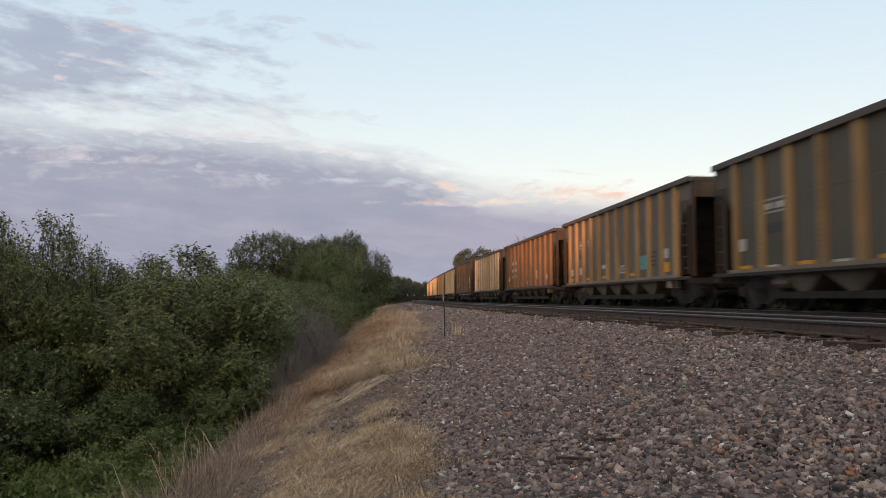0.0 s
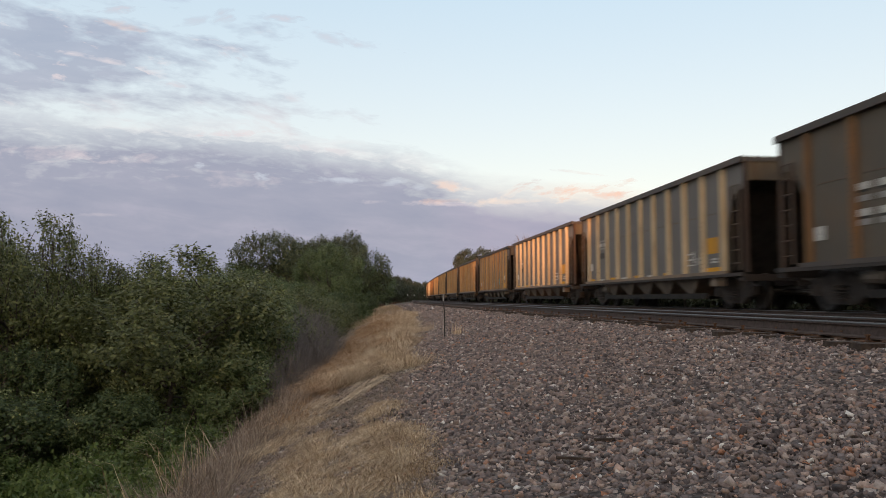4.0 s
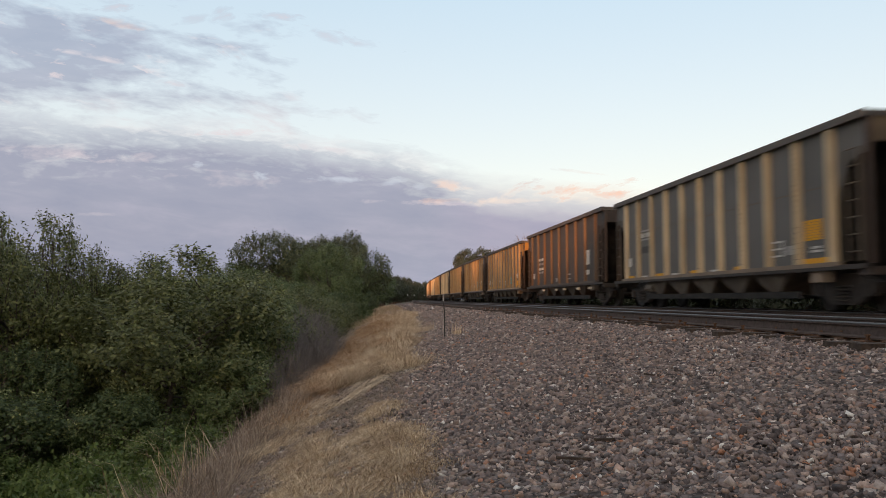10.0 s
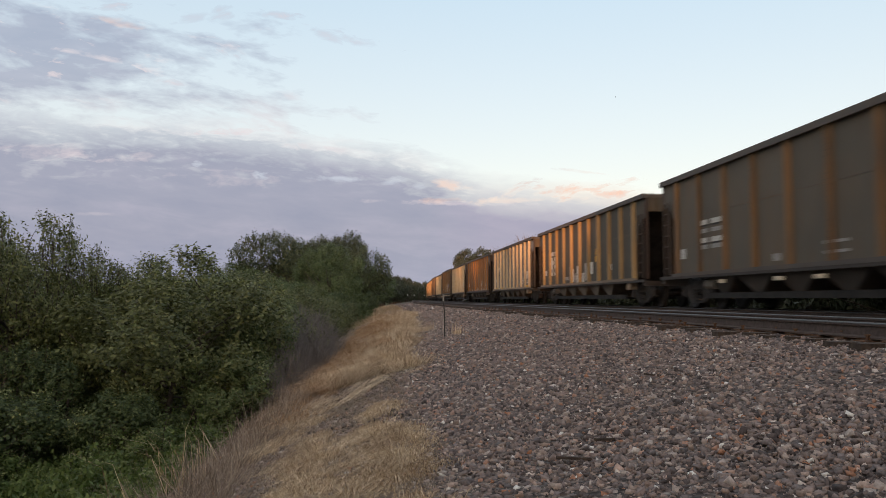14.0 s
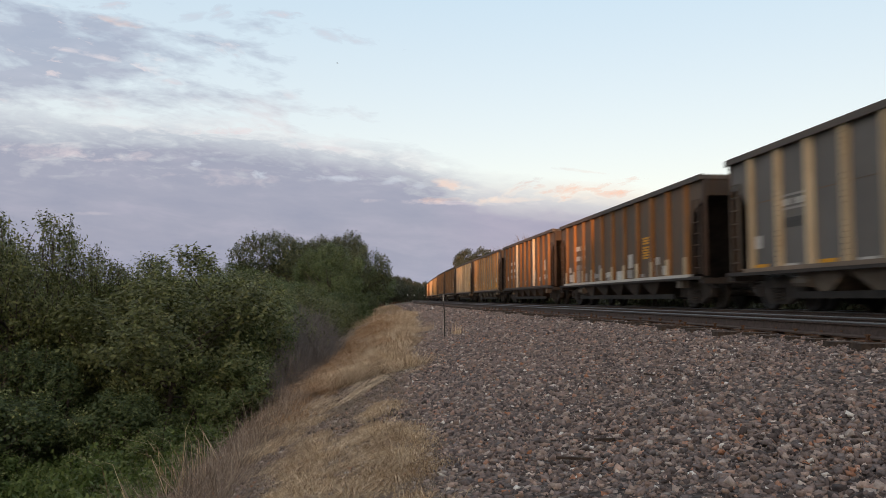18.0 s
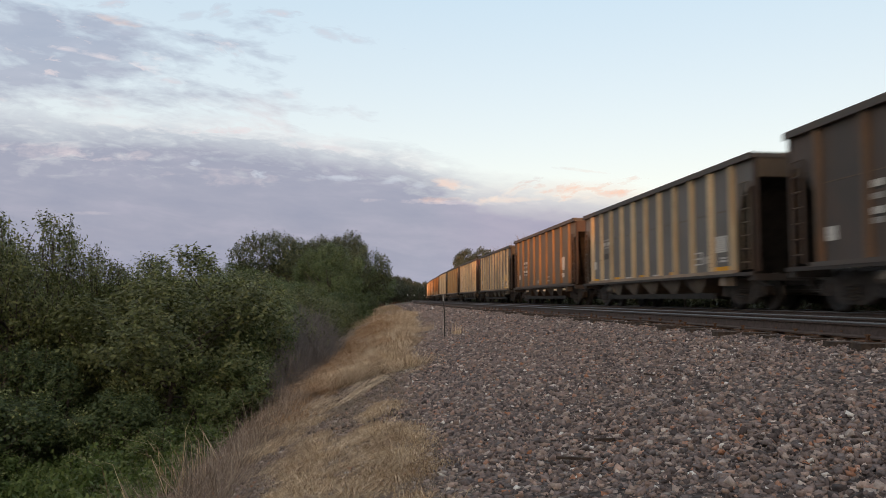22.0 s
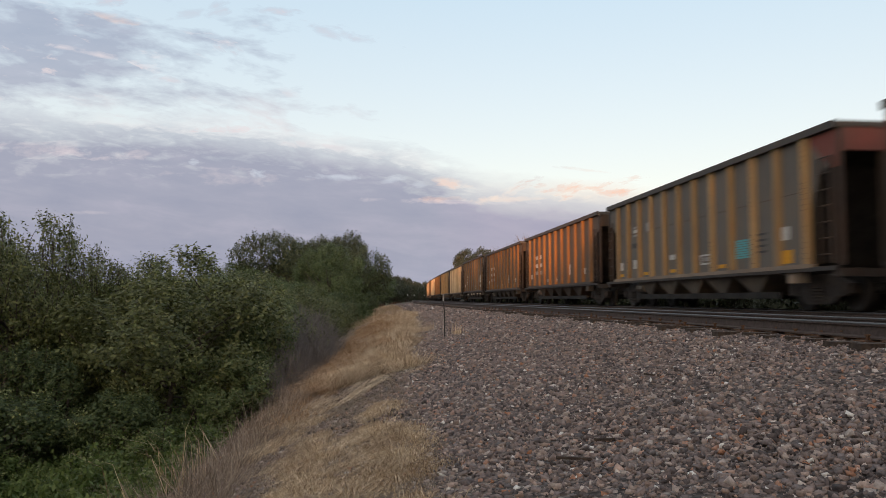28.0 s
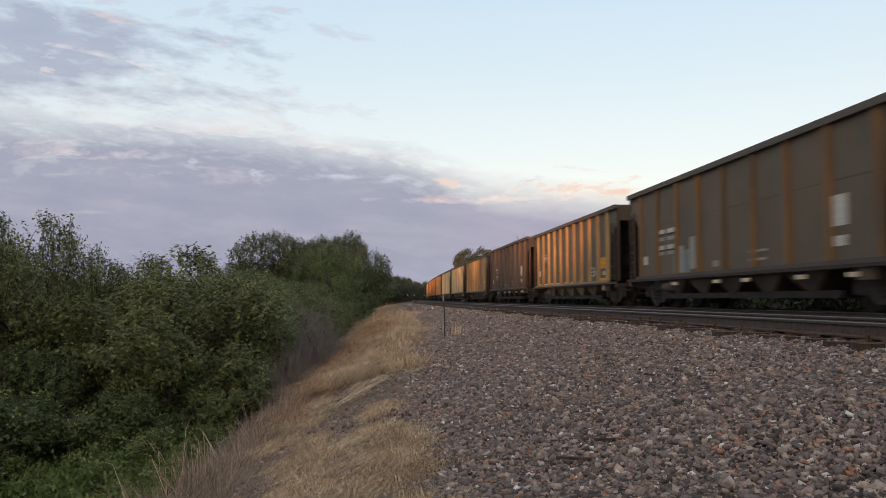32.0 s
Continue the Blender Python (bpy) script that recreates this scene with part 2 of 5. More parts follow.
# ---- mesh building ----
class Shape:
    """Gathers boxes, prisms and tubes into one mesh."""

    def __init__(self):
        self.v, self.f = [], []

    def add(self, verts, faces):
        n = len(self.v)
        self.v.extend(tuple(p) for p in verts)
        self.f.extend(tuple(i + n for i in q) for q in faces)
        return self

    def box(self, x0, y0, z0, x1, y1, z1, bevel=0.0):
        if not bevel:
            return self.prism([(x0, y0), (x1, y0), (x1, y1), (x0, y1)], z0, z1)
        b = bevel
        ring = [(x0 + b, y0), (x1 - b, y0), (x1, y0 + b), (x1, y1 - b), (x1 - b, y1), (x0 + b, y1), (x0, y1 - b), (x0, y0 + b)]
        return self.prism(ring, z0, z1)

    def prism(self, outline, a, b, axis="z"):
        """outline in the plane across axis (z: x, y; x: y, z; y: x, z), from a to b along it."""
        n = len(outline)
        put = {"z": lambda p, h: (p[0], p[1], h), "x": lambda p, h: (h, p[0], p[1]), "y": lambda p, h: (p[0], h, p[1])}[axis]
        verts = [put(p, a) for p in outline] + [put(p, b) for p in outline]
        faces = [tuple(range(n))[::-1], tuple(range(n, 2 * n))] + [(i, (i + 1) % n, n + (i + 1) % n, n + i) for i in range(n)]
        return self.add(verts, faces)

    def tube(self, points, radii, sides=6):
        points = [Vector(p) for p in points]
        base, verts, faces = 0, [], []
        for i, p in enumerate(points):
            way = (points[min(i + 1, len(points) - 1)] - points[max(i - 1, 0)]).normalized()
            side = way.cross(Vector((0.3, 0.9, 0.2))).normalized()
            up = way.cross(side)
            for k in range(sides):
                a = 2 * math.pi * k / sides
                verts.append(p + (side * math.cos(a) + up * math.sin(a)) * radii[i])
        for i in range(len(points) - 1):
            for k in range(sides):
                k2 = (k + 1) % sides
                faces.append((i * sides + k, i * sides + k2, (i + 1) * sides + k2, (i + 1) * sides + k))
        faces.append(tuple(range(sides))[::-1])
        faces.append(tuple(range((len(points) - 1) * sides, len(points) * sides)))
        return self.add(verts, faces)

    def mesh(self, name, material=None, smooth=False):
        me = bpy.data.meshes.new(name)
        me.from_pydata(self.v, [], self.f)
        bm = bmesh.new()
        bm.from_mesh(me)
        bmesh.ops.recalc_face_normals(bm, faces=bm.faces)
        bm.to_mesh(me)
        bm.free()
        if material:
            me.materials.append(material)
        if smooth:
            me.shade_smooth()
        return me


def part(name, data, material, parent, label=""):
    """One mesh object under a thing or a part; its material sits on the object."""
    ob = new(name, data)
    if not data.materials:
        data.materials.append(material)
    if data.materials[0] != material:
        ob.material_slots[0].link = "OBJECT"
        ob.material_slots[0].material = material
    ob.parent = parent
    return tagged(ob, label)


def quads_mesh(name, verts, sides, material):
    """A mesh from an array of polygons (n, sides, 3) that share no corner."""
    n = len(verts)
    me = bpy.data.meshes.new(name)
    me.vertices.add(n * sides)
    me.vertices.foreach_set("co", np.ascontiguousarray(verts, np.float32).ravel())
    me.loops.add(n * sides)
    me.loops.foreach_set("vertex_index", np.arange(n * sides, dtype=np.int32))
    me.polygons.add(n)
    me.polygons.foreach_set("loop_start", np.arange(0, n * sides, sides, dtype=np.int32))
    me.update(calc_edges=True)
    me.materials.append(material)
    return me


def tri_mesh(name, verts, tris, material):
    me = bpy.data.meshes.new(name)
    me.vertices.add(len(verts))
    me.vertices.foreach_set("co", np.ascontiguousarray(verts, np.float32).ravel())
    me.loops.add(len(tris) * 3)
    me.loops.foreach_set("vertex_index", np.ascontiguousarray(tris, np.int32).ravel())
    me.polygons.add(len(tris))
    me.polygons.foreach_set("loop_start", np.arange(0, len(tris) * 3, 3, dtype=np.int32))
    me.update(calc_edges=True)
    me.materials.append(material)
    return me


# ---- ground ----
PROFILE_X = [-400, -60, -22, -9, -5.5, -3.5, -2.2, -1.2, 0.2, 2.0, 4.3, 5.0, 5.4, 12.9, 14.5, 17.0, 24, 60, 400]
PROFILE_Z = [-4.5, -4.2, -3.8, -3.5, -3.1, -2.7, -2.1, -1.55, -1.05, -0.76, -0.41, -0.30, -0.24, -0.24, -0.7, -1.6, -2.0, -2.2, -2.5]


def ground_z(x, y):
    """Height of the ground at x, y."""
    return np.interp(np.asarray(x, float) - bend(y), PROFILE_X, PROFILE_Z)


def build_ground():
    ys = np.concatenate([[-3500, -1200, -400, -150, -70], np.arange(-40, 60, 1.0), np.arange(60, 200, 4.0), np.arange(200, 700, 12.0), [900, 1400, 2300, 4200]])
    xs = np.array([-4000, -1500, -700, -400, -200, -100, -60, -40, -30, -22, -16, -12, -9, -7, -6, -5.2, -4.6, -4, -3.4, -2.8, -2.2, -1.7, -1.2, -0.7, -0.3, 0.1, 0.5,
                   1, 1.5, 2, 2.6, 3.2, 3.8, 4.3, 4.9, 5.4, 6.4, 7.4, 8.4, 9.8, 11, 12, 13.2, 14, 14.5, 15.5, 17, 20, 24, 32, 45, 60, 100, 200, 400, 900, 1800, 4000])
    gx, gy = np.meshgrid(xs, ys)
    shift = np.where(np.abs(gx) < 420, bend(gy), bend(gy) * 1.0)
    wob = np.array([noise.noise(Vector((a * 0.35, b * 0.35, 0.0))) for a, b in zip(gx.ravel(), gy.ravel())]).reshape(gx.shape)
    rough = np.where(gx < 0.3, 0.16, 0.03) * np.where(np.abs(gx) < 40, 1, 0.2)
    gz = np.interp(gx, PROFILE_X, PROFILE_Z) + wob * rough
    v = np.stack([gx + shift, gy, gz], -1).reshape(-1, 3)
    r, c = gx.shape
    i = (np.arange(r - 1)[:, None] * c + np.arange(c - 1)[None, :]).ravel()
    faces = np.stack([i, i + 1, i + c + 1, i + c], -1)
    me = bpy.data.meshes.new("ground")
    me.from_pydata(v.tolist(), [], faces.tolist())
    m, ns, ls, b = mat("ballast_and_soil", 0.95)
    # the lateral place is kept as an attribute, so the ballast bed follows the curve
    at = me.attributes.new("lateral", "FLOAT", "POINT")
    at.data.foreach_set("value", gx.astype(np.float32).ravel())
    a = ns.new("ShaderNodeAttribute")
    a.attribute_name = "lateral"
    tc = ns.new("ShaderNodeTexCoord")
    vor = node(ns, "ShaderNodeTexVoronoi", Scale=17.0)
    ls.new(tc.outputs["Object"], vor.inputs["Vector"])
    sep = ns.new("ShaderNodeSeparateColor")
    ls.new(vor.outputs["Color"], sep.inputs[0])
    stone = ramp(ns, ls, sep.outputs[0], [(0.0, (0.06, 0.05, 0.046)), (0.3, (0.12, 0.097, 0.09)), (0.6, (0.17, 0.137, 0.122)), (0.85, (0.2, 0.145, 0.115)), (1.0, (0.35, 0.32, 0.29))])
    # gap shade between stones is painted in: each cell darkens outwards
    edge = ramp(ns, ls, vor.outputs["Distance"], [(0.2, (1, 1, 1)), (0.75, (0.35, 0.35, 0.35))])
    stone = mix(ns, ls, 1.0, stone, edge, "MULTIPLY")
    big = noise_of(ns, ls, 0.8, 5.0)
    soil = ramp(ns, ls, noise_of(ns, ls, 5.0, 6.0), [(0.3, (0.075, 0.054, 0.042)), (0.7, (0.2, 0.145, 0.095))])
    green = ramp(ns, ls, noise_of(ns, ls, 3.0, 6.0), [(0.3, (0.035, 0.045, 0.015)), (0.7, (0.09, 0.11, 0.035))])
    edge_at = math_node(ns, ls, "MULTIPLY_ADD", big, 1.6, -0.8)
    lat = math_node(ns, ls, "ADD", a.outputs["Fac"], edge_at)
    f_soil = ramp(ns, ls, math_node(ns, ls, "MULTIPLY_ADD", lat, 0.1, 0.5), [(0.505, (0, 0, 0)), (0.53, (1, 1, 1))])
    f_right = ramp(ns, ls, math_node(ns, ls, "MULTIPLY_ADD", lat, 0.02, 0.5), [(0.78, (1, 1, 1)), (0.81, (0, 0, 0))])
    f_green = ramp(ns, ls, math_node(ns, ls, "MULTIPLY_ADD", lat, 0.1, 0.5), [(0.06, (1, 1, 1)), (0.2, (0, 0, 0))])
    c0 = mix(ns, ls, f_green, soil, green)
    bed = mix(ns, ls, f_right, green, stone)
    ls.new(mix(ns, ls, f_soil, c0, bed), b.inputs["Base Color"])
    bump(ns, ls, b, vor.outputs["Distance"], 0.8, 0.04)
    me.materials.append(m)
    me.shade_smooth()
    tagged(new("ground", me), "grey-pink ballast bed falling to dry soil and green verge", "ground", kind="structure")


build_ground()


# ---- rails and ties ----
RAIL = [(-0.07, -0.175), (0.07, -0.175), (0.07, -0.163), (0.012, -0.145), (0.009, -0.045), (0.035, -0.036), (0.036, -0.008), (0.028, 0.0), (-0.028, 0.0),
        (-0.036, -0.008), (-0.035, -0.036), (-0.009, -0.045), (-0.012, -0.145), (-0.07, -0.163)]


def along(outline, centre, ys, z=0.0):
    """A profile swept along the line at the lateral place centre."""
    n = len(outline)
    xs = bend(ys) + centre
    slope = np.gradient(xs, ys)
    s = Shape()
    verts = []
    for x, y, g in zip(xs, ys, slope):
        k = 1 / math.hypot(1, g)
        verts += [(x + a * k, y - a * g * k, b + z) for a, b in outline]
    faces = [(i * n + j, i * n + (j + 1) % n, (i + 1) * n + (j + 1) % n, (i + 1) * n + j) for i in range(len(ys) - 1) for j in range(n)]
    return s.add(verts, faces + [tuple(range(n)), tuple(range((len(ys) - 1) * n, len(ys) * n))])


RAIL_Y = np.concatenate([[-60.0, 0.0, 40.0], np.arange(50, 700, 6.0)])


def build_track(centre, name, label):
    root = tagged(new(name), label, "railway track", kind="structure")
    for side in (-0.7525, 0.7525):
        web = part("rail", along(RAIL, centre + side, RAIL_Y).mesh("rail"), rail_mat, root)
        part("rail_head", along([(-0.038, -0.016), (0.038, -0.016), (0.038, -0.006), (0.03, 0.003), (-0.03, 0.003), (-0.038, -0.006)], centre + side, RAIL_Y).mesh("rail_head"), railhead_mat, web, "polished running surface")
    return root


track_near = build_track(NEAR_TRACK, "track_near", "empty near track with brown rails on creosoted ties")
track_far = build_track(FAR_TRACK, "track_far", "far track carrying the coal train")


# ---- the coal train ----
CAR_H, SILL_Z, HALF_W = 3.85, 0.95, 1.62
meshes = {}


def shared(key, make, smooth=False):
    if key not in meshes:
        meshes[key] = make().mesh(key if isinstance(key, str) else key[0], None, smooth)
    return meshes[key]


def side_panel(hb):
    arch = []
    for k in range(7):
        a = math.pi / 2 * k / 6
        arch.append((hb - 0.2 - 0.85 * math.sin(a), CAR_H - 1.95 + 1.15 * math.cos(a)))
    half = [(hb - 0.02, CAR_H - 0.1), (hb - 0.02, CAR_H - 0.8)] + arch + [(hb - 1.05, SILL_Z + 0.02)]
    return Shape().prism(half + [(-y, z) for y, z in half[::-1]], -0.015, 0.015, "x")


def rib(k=1.0, riveted=False):
    """A pressed hat section, foot to chord, flange on the panel; every second one has dark rows of rivets down one edge."""
    if ("rib", k, riveted) in meshes:
        return meshes["rib", k, riveted]
    s = Shape()
    s.prism([(-0.15 * k, 0.0), (-0.15 * k, 0.012), (-0.105 * k, 0.012), (-0.08 * k, 0.10), (0.08 * k, 0.10), (0.105 * k, 0.012), (0.15 * k, 0.012), (0.15 * k, 0.0)], 0, CAR_H - SILL_Z - 0.16, "z")
    s.v = [(-d, y, z) for y, d, z in s.v]
    bare = len(s.f)
    for n in range(22 if riveted else 0):
        if n in (7, 8, 15, 16):
            continue
        z = 0.14 + n * 0.115
        s.box(-0.106, -0.082 * k, z, -0.1, 0.0, z + 0.014)
    me = s.mesh("rib")
    me.materials.append(RIB["Y"])
    me.materials.append(rivet_mat)
    for p in me.polygons[bare:]:
        p.material_index = 1
    meshes["rib", k, riveted] = me
    return me


def ladder():
    s = Shape()
    s.box(-0.02, -0.27, 0, 0.0, -0.15, 2.15)
    s.box(-0.02, 0.17, 0, 0.02, 0.23, 2.15)
    for k in range(7):
        s.tube([(-0.02, -0.2, 0.18 + k * 0.33), (-0.02, 0.2, 0.18 + k * 0.33)], [0.016, 0.016], 5)
    return s


def truck_bolster():
    s = Shape().box(-0.95, -0.22, 0.40, 0.95, 0.22, 0.72, 0.05)
    for y in (-0.89, 0.89):
        s.tube([(-0.7, y, 0.457), (0.7, y, 0.457)], [0.08, 0.08], 8)
    return s


def side_frame():
    top = [(-1.12, 0.40), (-1.12, 0.60), (-0.85, 0.66), (-0.45, 0.80), (0.45, 0.80), (0.85, 0.66), (1.12, 0.60), (1.12, 0.40), (0.80, 0.38), (0.42, 0.16), (-0.42, 0.16), (-0.80, 0.38)]
    s = Shape().prism(top, -0.09, 0.09, "x")
    for y in (-0.89, 0.89):
        s.box(-0.15, y - 0.13, 0.34, 0.13, y + 0.13, 0.58, 0.03)
    for k in (-0.16, 0.0, 0.16):
        for z in range(5):
            s.tube([(-0.13, k, 0.24 + z * 0.07), (-0.13, k, 0.27 + z * 0.07)], [0.062, 0.062], 7)
    return s


def wheel():
    s = Shape()
    prof = [(0.0, 0.10), (0.12, 0.12), (0.30, 0.04), (0.39, 0.04), (0.40, 0.07), (0.457, 0.07), (0.462, -0.03), (0.485, -0.055), (0.40, -0.065), (0.30, -0.02), (0.0, -0.05)]
    n, verts, faces = 24, [], []
    for k in range(n):
        a = 2 * math.pi * k / n
        verts += [(-d, r * math.cos(a), r * math.sin(a)) for r, d in prof]
    m = len(prof)
    for k in range(n):
        for j in range(m - 1):
            k2 = (k + 1) % n
            faces.append((k * m + j, k * m + j + 1, k2 * m + j + 1, k2 * m + j))
    return s.add(verts, faces)


def hopper_pocket():
    s = Shape()
    up, low = [(-1.45, -0.86, 0), (1.45, -0.86, 0), (1.45, 0.86, 0), (-1.45, 0.86, 0)], [(-1.3, -0.1, -0.47), (1.3, -0.1, -0.47), (1.3, 0.1, -0.47), (-1.3, 0.1, -0.47)]
    return s.add(up + low, [(0, 1, 2, 3), (7, 6, 5, 4), (0, 4, 5, 1), (1, 5, 6, 2), (2, 6, 7, 3), (3, 7, 4, 0)])


def coupler():
    s = Shape().box(-0.07, -0.1, 0.74, 0.07, 0.62, 0.92, 0.02)
    s.box(-0.17, 0.5, 0.68, 0.17, 0.82, 0.98, 0.06)
    s.tube([(0.25, 0.0, 0.75), (0.27, 0.35, 0.45), (0.1, 0.7, 0.42)], [0.025, 0.025, 0.025], 6)
    return s


def marks_of(style, sheet, extra=""):
    """Rows of paint patches on the camera side: kind, distance of the patch from the leading end, height, length, depth."""
    out = []
    if style in "DB":
        for r in range(2):
            for c in range(2):
                z, y = 1.75 + r * 0.44, 2.55 + c * 0.85
                out += [("g", y, z, 0.62, 0.11), ("k", y, z + 0.12, 0.62, 0.04), ("w", y, z + 0.17, 0.62, 0.13)]
        out += [("w", 1.35, 1.55, 0.34, 0.28), ("w", 11.95, 1.8, 0.56, 0.6), ("g", 8.6, 1.3, 0.8, 0.06), ("g", 8.6, 1.5, 0.8, 0.06), ("w", 12.0, 1.42, 0.45, 0.2), ("g", 6.6, 1.25, 0.3, 0.16)]
    elif style == "O":
        for r in range(0 if extra == "feet" else 3):
            for c in range(2):
                out.append(("w" if r else "g", 2.6 + c * 0.85, 1.75 + r * 0.4, 0.6, 0.2))
        out += [("w", 1.4, 1.6, 0.32, 0.26), ("g", 5.4, 1.3, 0.7, 0.16), ("w", 7.0, 1.28, 0.5, 0.2), (sheet or "w", 9.6, 1.5, 0.45, 0.5), ("w", 12.2, 1.5, 0.35, 0.25)]
    elif style == "T":
        z = 2.55
        out += [("g", 2.7, z, 0.7, 0.07), ("w", 2.75, z + 0.12, 0.5, 0.12), ("g", 2.7, z + 0.28, 0.7, 0.06), ("d", 2.6, z - 0.35, 0.75, 0.16), ("g", 4.0, z + 0.05, 0.5, 0.3)]
        out += [("w", 1.3, 1.5, 0.3, 0.28), ("w", 2.7, 1.5, 0.3, 0.3), ("w", 6.0, 1.62, 0.4, 0.15), ("w", 8.2, 1.36, 0.6, 0.045), ("w", 8.2, 1.6, 0.6, 0.045), ("w", 8.2, 1.4, 0.05, 0.2), ("g", 8.45, 1.46, 0.3, 0.1)]
        out += [("y", y, 1.22, 0.42, 0.1) for y in (1.2, 3.7, 6.0, 9.3)]
        out += [(sheet or "t", 10.3, 1.42 + 0.06 * k, 0.66, 0.047) for k in range(8)]
        out += [("d", 11.4, 1.5 + 0.14 * k, 0.4, 0.05) for k in range(4)] + [("w", 12.35, 1.72, 0.45, 0.3), ("y", 12.35, 1.24, 0.55, 0.3)]
    else:
        z = 2.35
        out += [("g", 2.55, z, 0.85, 0.05), ("g", 2.55, z + 0.3, 0.85, 0.05), ("w", 2.6, z + 0.1, 0.2, 0.14), ("g", 2.9, z + 0.1, 0.2, 0.14), ("w", 3.15, z + 0.1, 0.2, 0.14), ("d", 2.6, z - 0.36, 0.75, 0.22)]
        out += [("w", 1.25, 1.6, 0.34, 0.3), ("y", 1.25, 1.12, 0.6, 0.11), ("w", 2.6, 1.14, 0.5, 0.06), ("w", 5.2, 1.14, 0.55, 0.06), ("w", 7.9, 1.14, 0.55, 0.06)]
        out += [(sheet or "y", 12.5, 1.64 + 0.055 * k, 0.62, 0.047) for k in range(8)]
        out += [("y", y, 1.13, 0.6, 0.1) for y in (3.9, 6.6, 9.3)] + [("y", 12.45, 1.13, 0.85, 0.13), ("w", 12.7, 1.38, 0.4, 0.05), ("w", 12.75, 1.46, 0.3, 0.05)]
        out += [("w", 11.0, 1.36 + q, 0.62, 0.04) for q in (0.0, 0.16, 0.32)] + [("w", 11.0, 1.40, 0.05, 0.32), ("w", 11.57, 1.40, 0.05, 0.32), ("g", 11.75, 1.38, 0.36, 0.2)]
    return out


def graffiti(kind, rnd):
    """Loose painted lettering shapes that cannot be read: plain slanted blocks."""
    out = []
    if kind == "white":
        out += [("b", 10.55, 1.85, 0.5, 0.5), ("w", 9.0, 1.4, 0.5, 0.2)]
    elif kind == "stripes":
        out += [("w", 12.0, 1.9, 0.62, 0.56), ("w", 10.6, 1.4, 0.75, 0.22), ("w", 9.5, 1.3, 0.5, 0.16), ("g", 12.9, 1.5, 0.3, 0.2)]
    elif kind == "low":
        for k in range(11):
            out.append((rnd.choice("wgg"), 1.45 + k * 1.14, 1.17, 0.6, rnd.choice((0.12, 0.35, 0.6, 0.3))))
        out += [("y", 11.1, 1.8 + 0.09 * k, 0.55, 0.06) for k in range(8)]
    elif kind == "blue":
        for k in range(4):
            out.append(("g" if k % 2 else "s", 3.9 + k * 0.4, 1.15 + 0.06 * (k % 2), 0.36, 0.9 - 0.12 * (k % 3)))
    elif kind == "teal":
        for k in range(7):
            out.append(("t" if k % 3 == 1 else "g", 2.3 + k * 0.5, 1.15, 0.44, 1.3 - 0.2 * (k % 3)))
    elif kind == "letters":
        for c in range(2):
            for k in range(3):
                out += [("w", 2.5 + c * 0.85, 1.6 + k * 0.34, 0.5, 0.2)]
        out += [("w" if k % 2 else "g", 6.3 + k * 0.42, 1.16, 0.3, 0.75 - 0.17 * (k % 3)) for k in range(7)]
        out += [("y", 10.4, 1.95 + 0.085 * k, 0.5, 0.06) for k in range(6)]
    elif kind == "feet":
        out += [("w" if k % 3 else "g", 0.95 + k * 1.26, 1.15, 0.42, 0.12 + 0.1 * (k % 2)) for k in range(11)]
        out += [("t", 10.3, 1.5 + 0.085 * k, 0.6, 0.065) for k in range(6)]
    return out


STYLE_WORDS = {"Y": "grey coal hopper car with cream-yellow ribs", "U": "olive-grey coal hopper car with ochre-yellow ribs", "T": "tan-grey coal hopper car with ochre ribs",
               "O": "rusty brown coal hopper car with orange ribs", "D": "dark brown coal hopper car with faint rusty ribs", "B": "charcoal-brown coal hopper car with dull rusty ribs"}
EXTRA_WORDS = {"white": " and white graffiti", "low": " and a white-painted foot", "stripes": " and two white ribs", "blue": " and pale graffiti", "teal": " and teal graffiti",
               "letters": " and chalky white marks", "feet": " and white foot marks"}


def scrawl(rnd):
    """A thick band of slanting painted strokes with no letters in it."""
    s = Shape()
    for k in range(44):
        y, z = -0.15 - 4.5 * k / 43 + rnd.uniform(-0.1, 0.1), rnd.uniform(0.3, 0.85)
        a, l, w = rnd.uniform(0.15, 2.9), rnd.uniform(0.3, 0.5), rnd.uniform(0.1, 0.19)
        ca, sa = math.cos(a), math.sin(a)
        ring = [(y + ca * p * l - sa * q * w, min(1.15, max(0.0, z + sa * p * l + ca * q * w))) for p, q in ((-1, -0.6), (0.2, -1.1), (1, -0.5), (0.9, 0.7), (0.0, 1.0), (-0.9, 0.6))]
        s.prism(ring, -0.004 - 0.0003 * k, 0.004, "x")
    return s


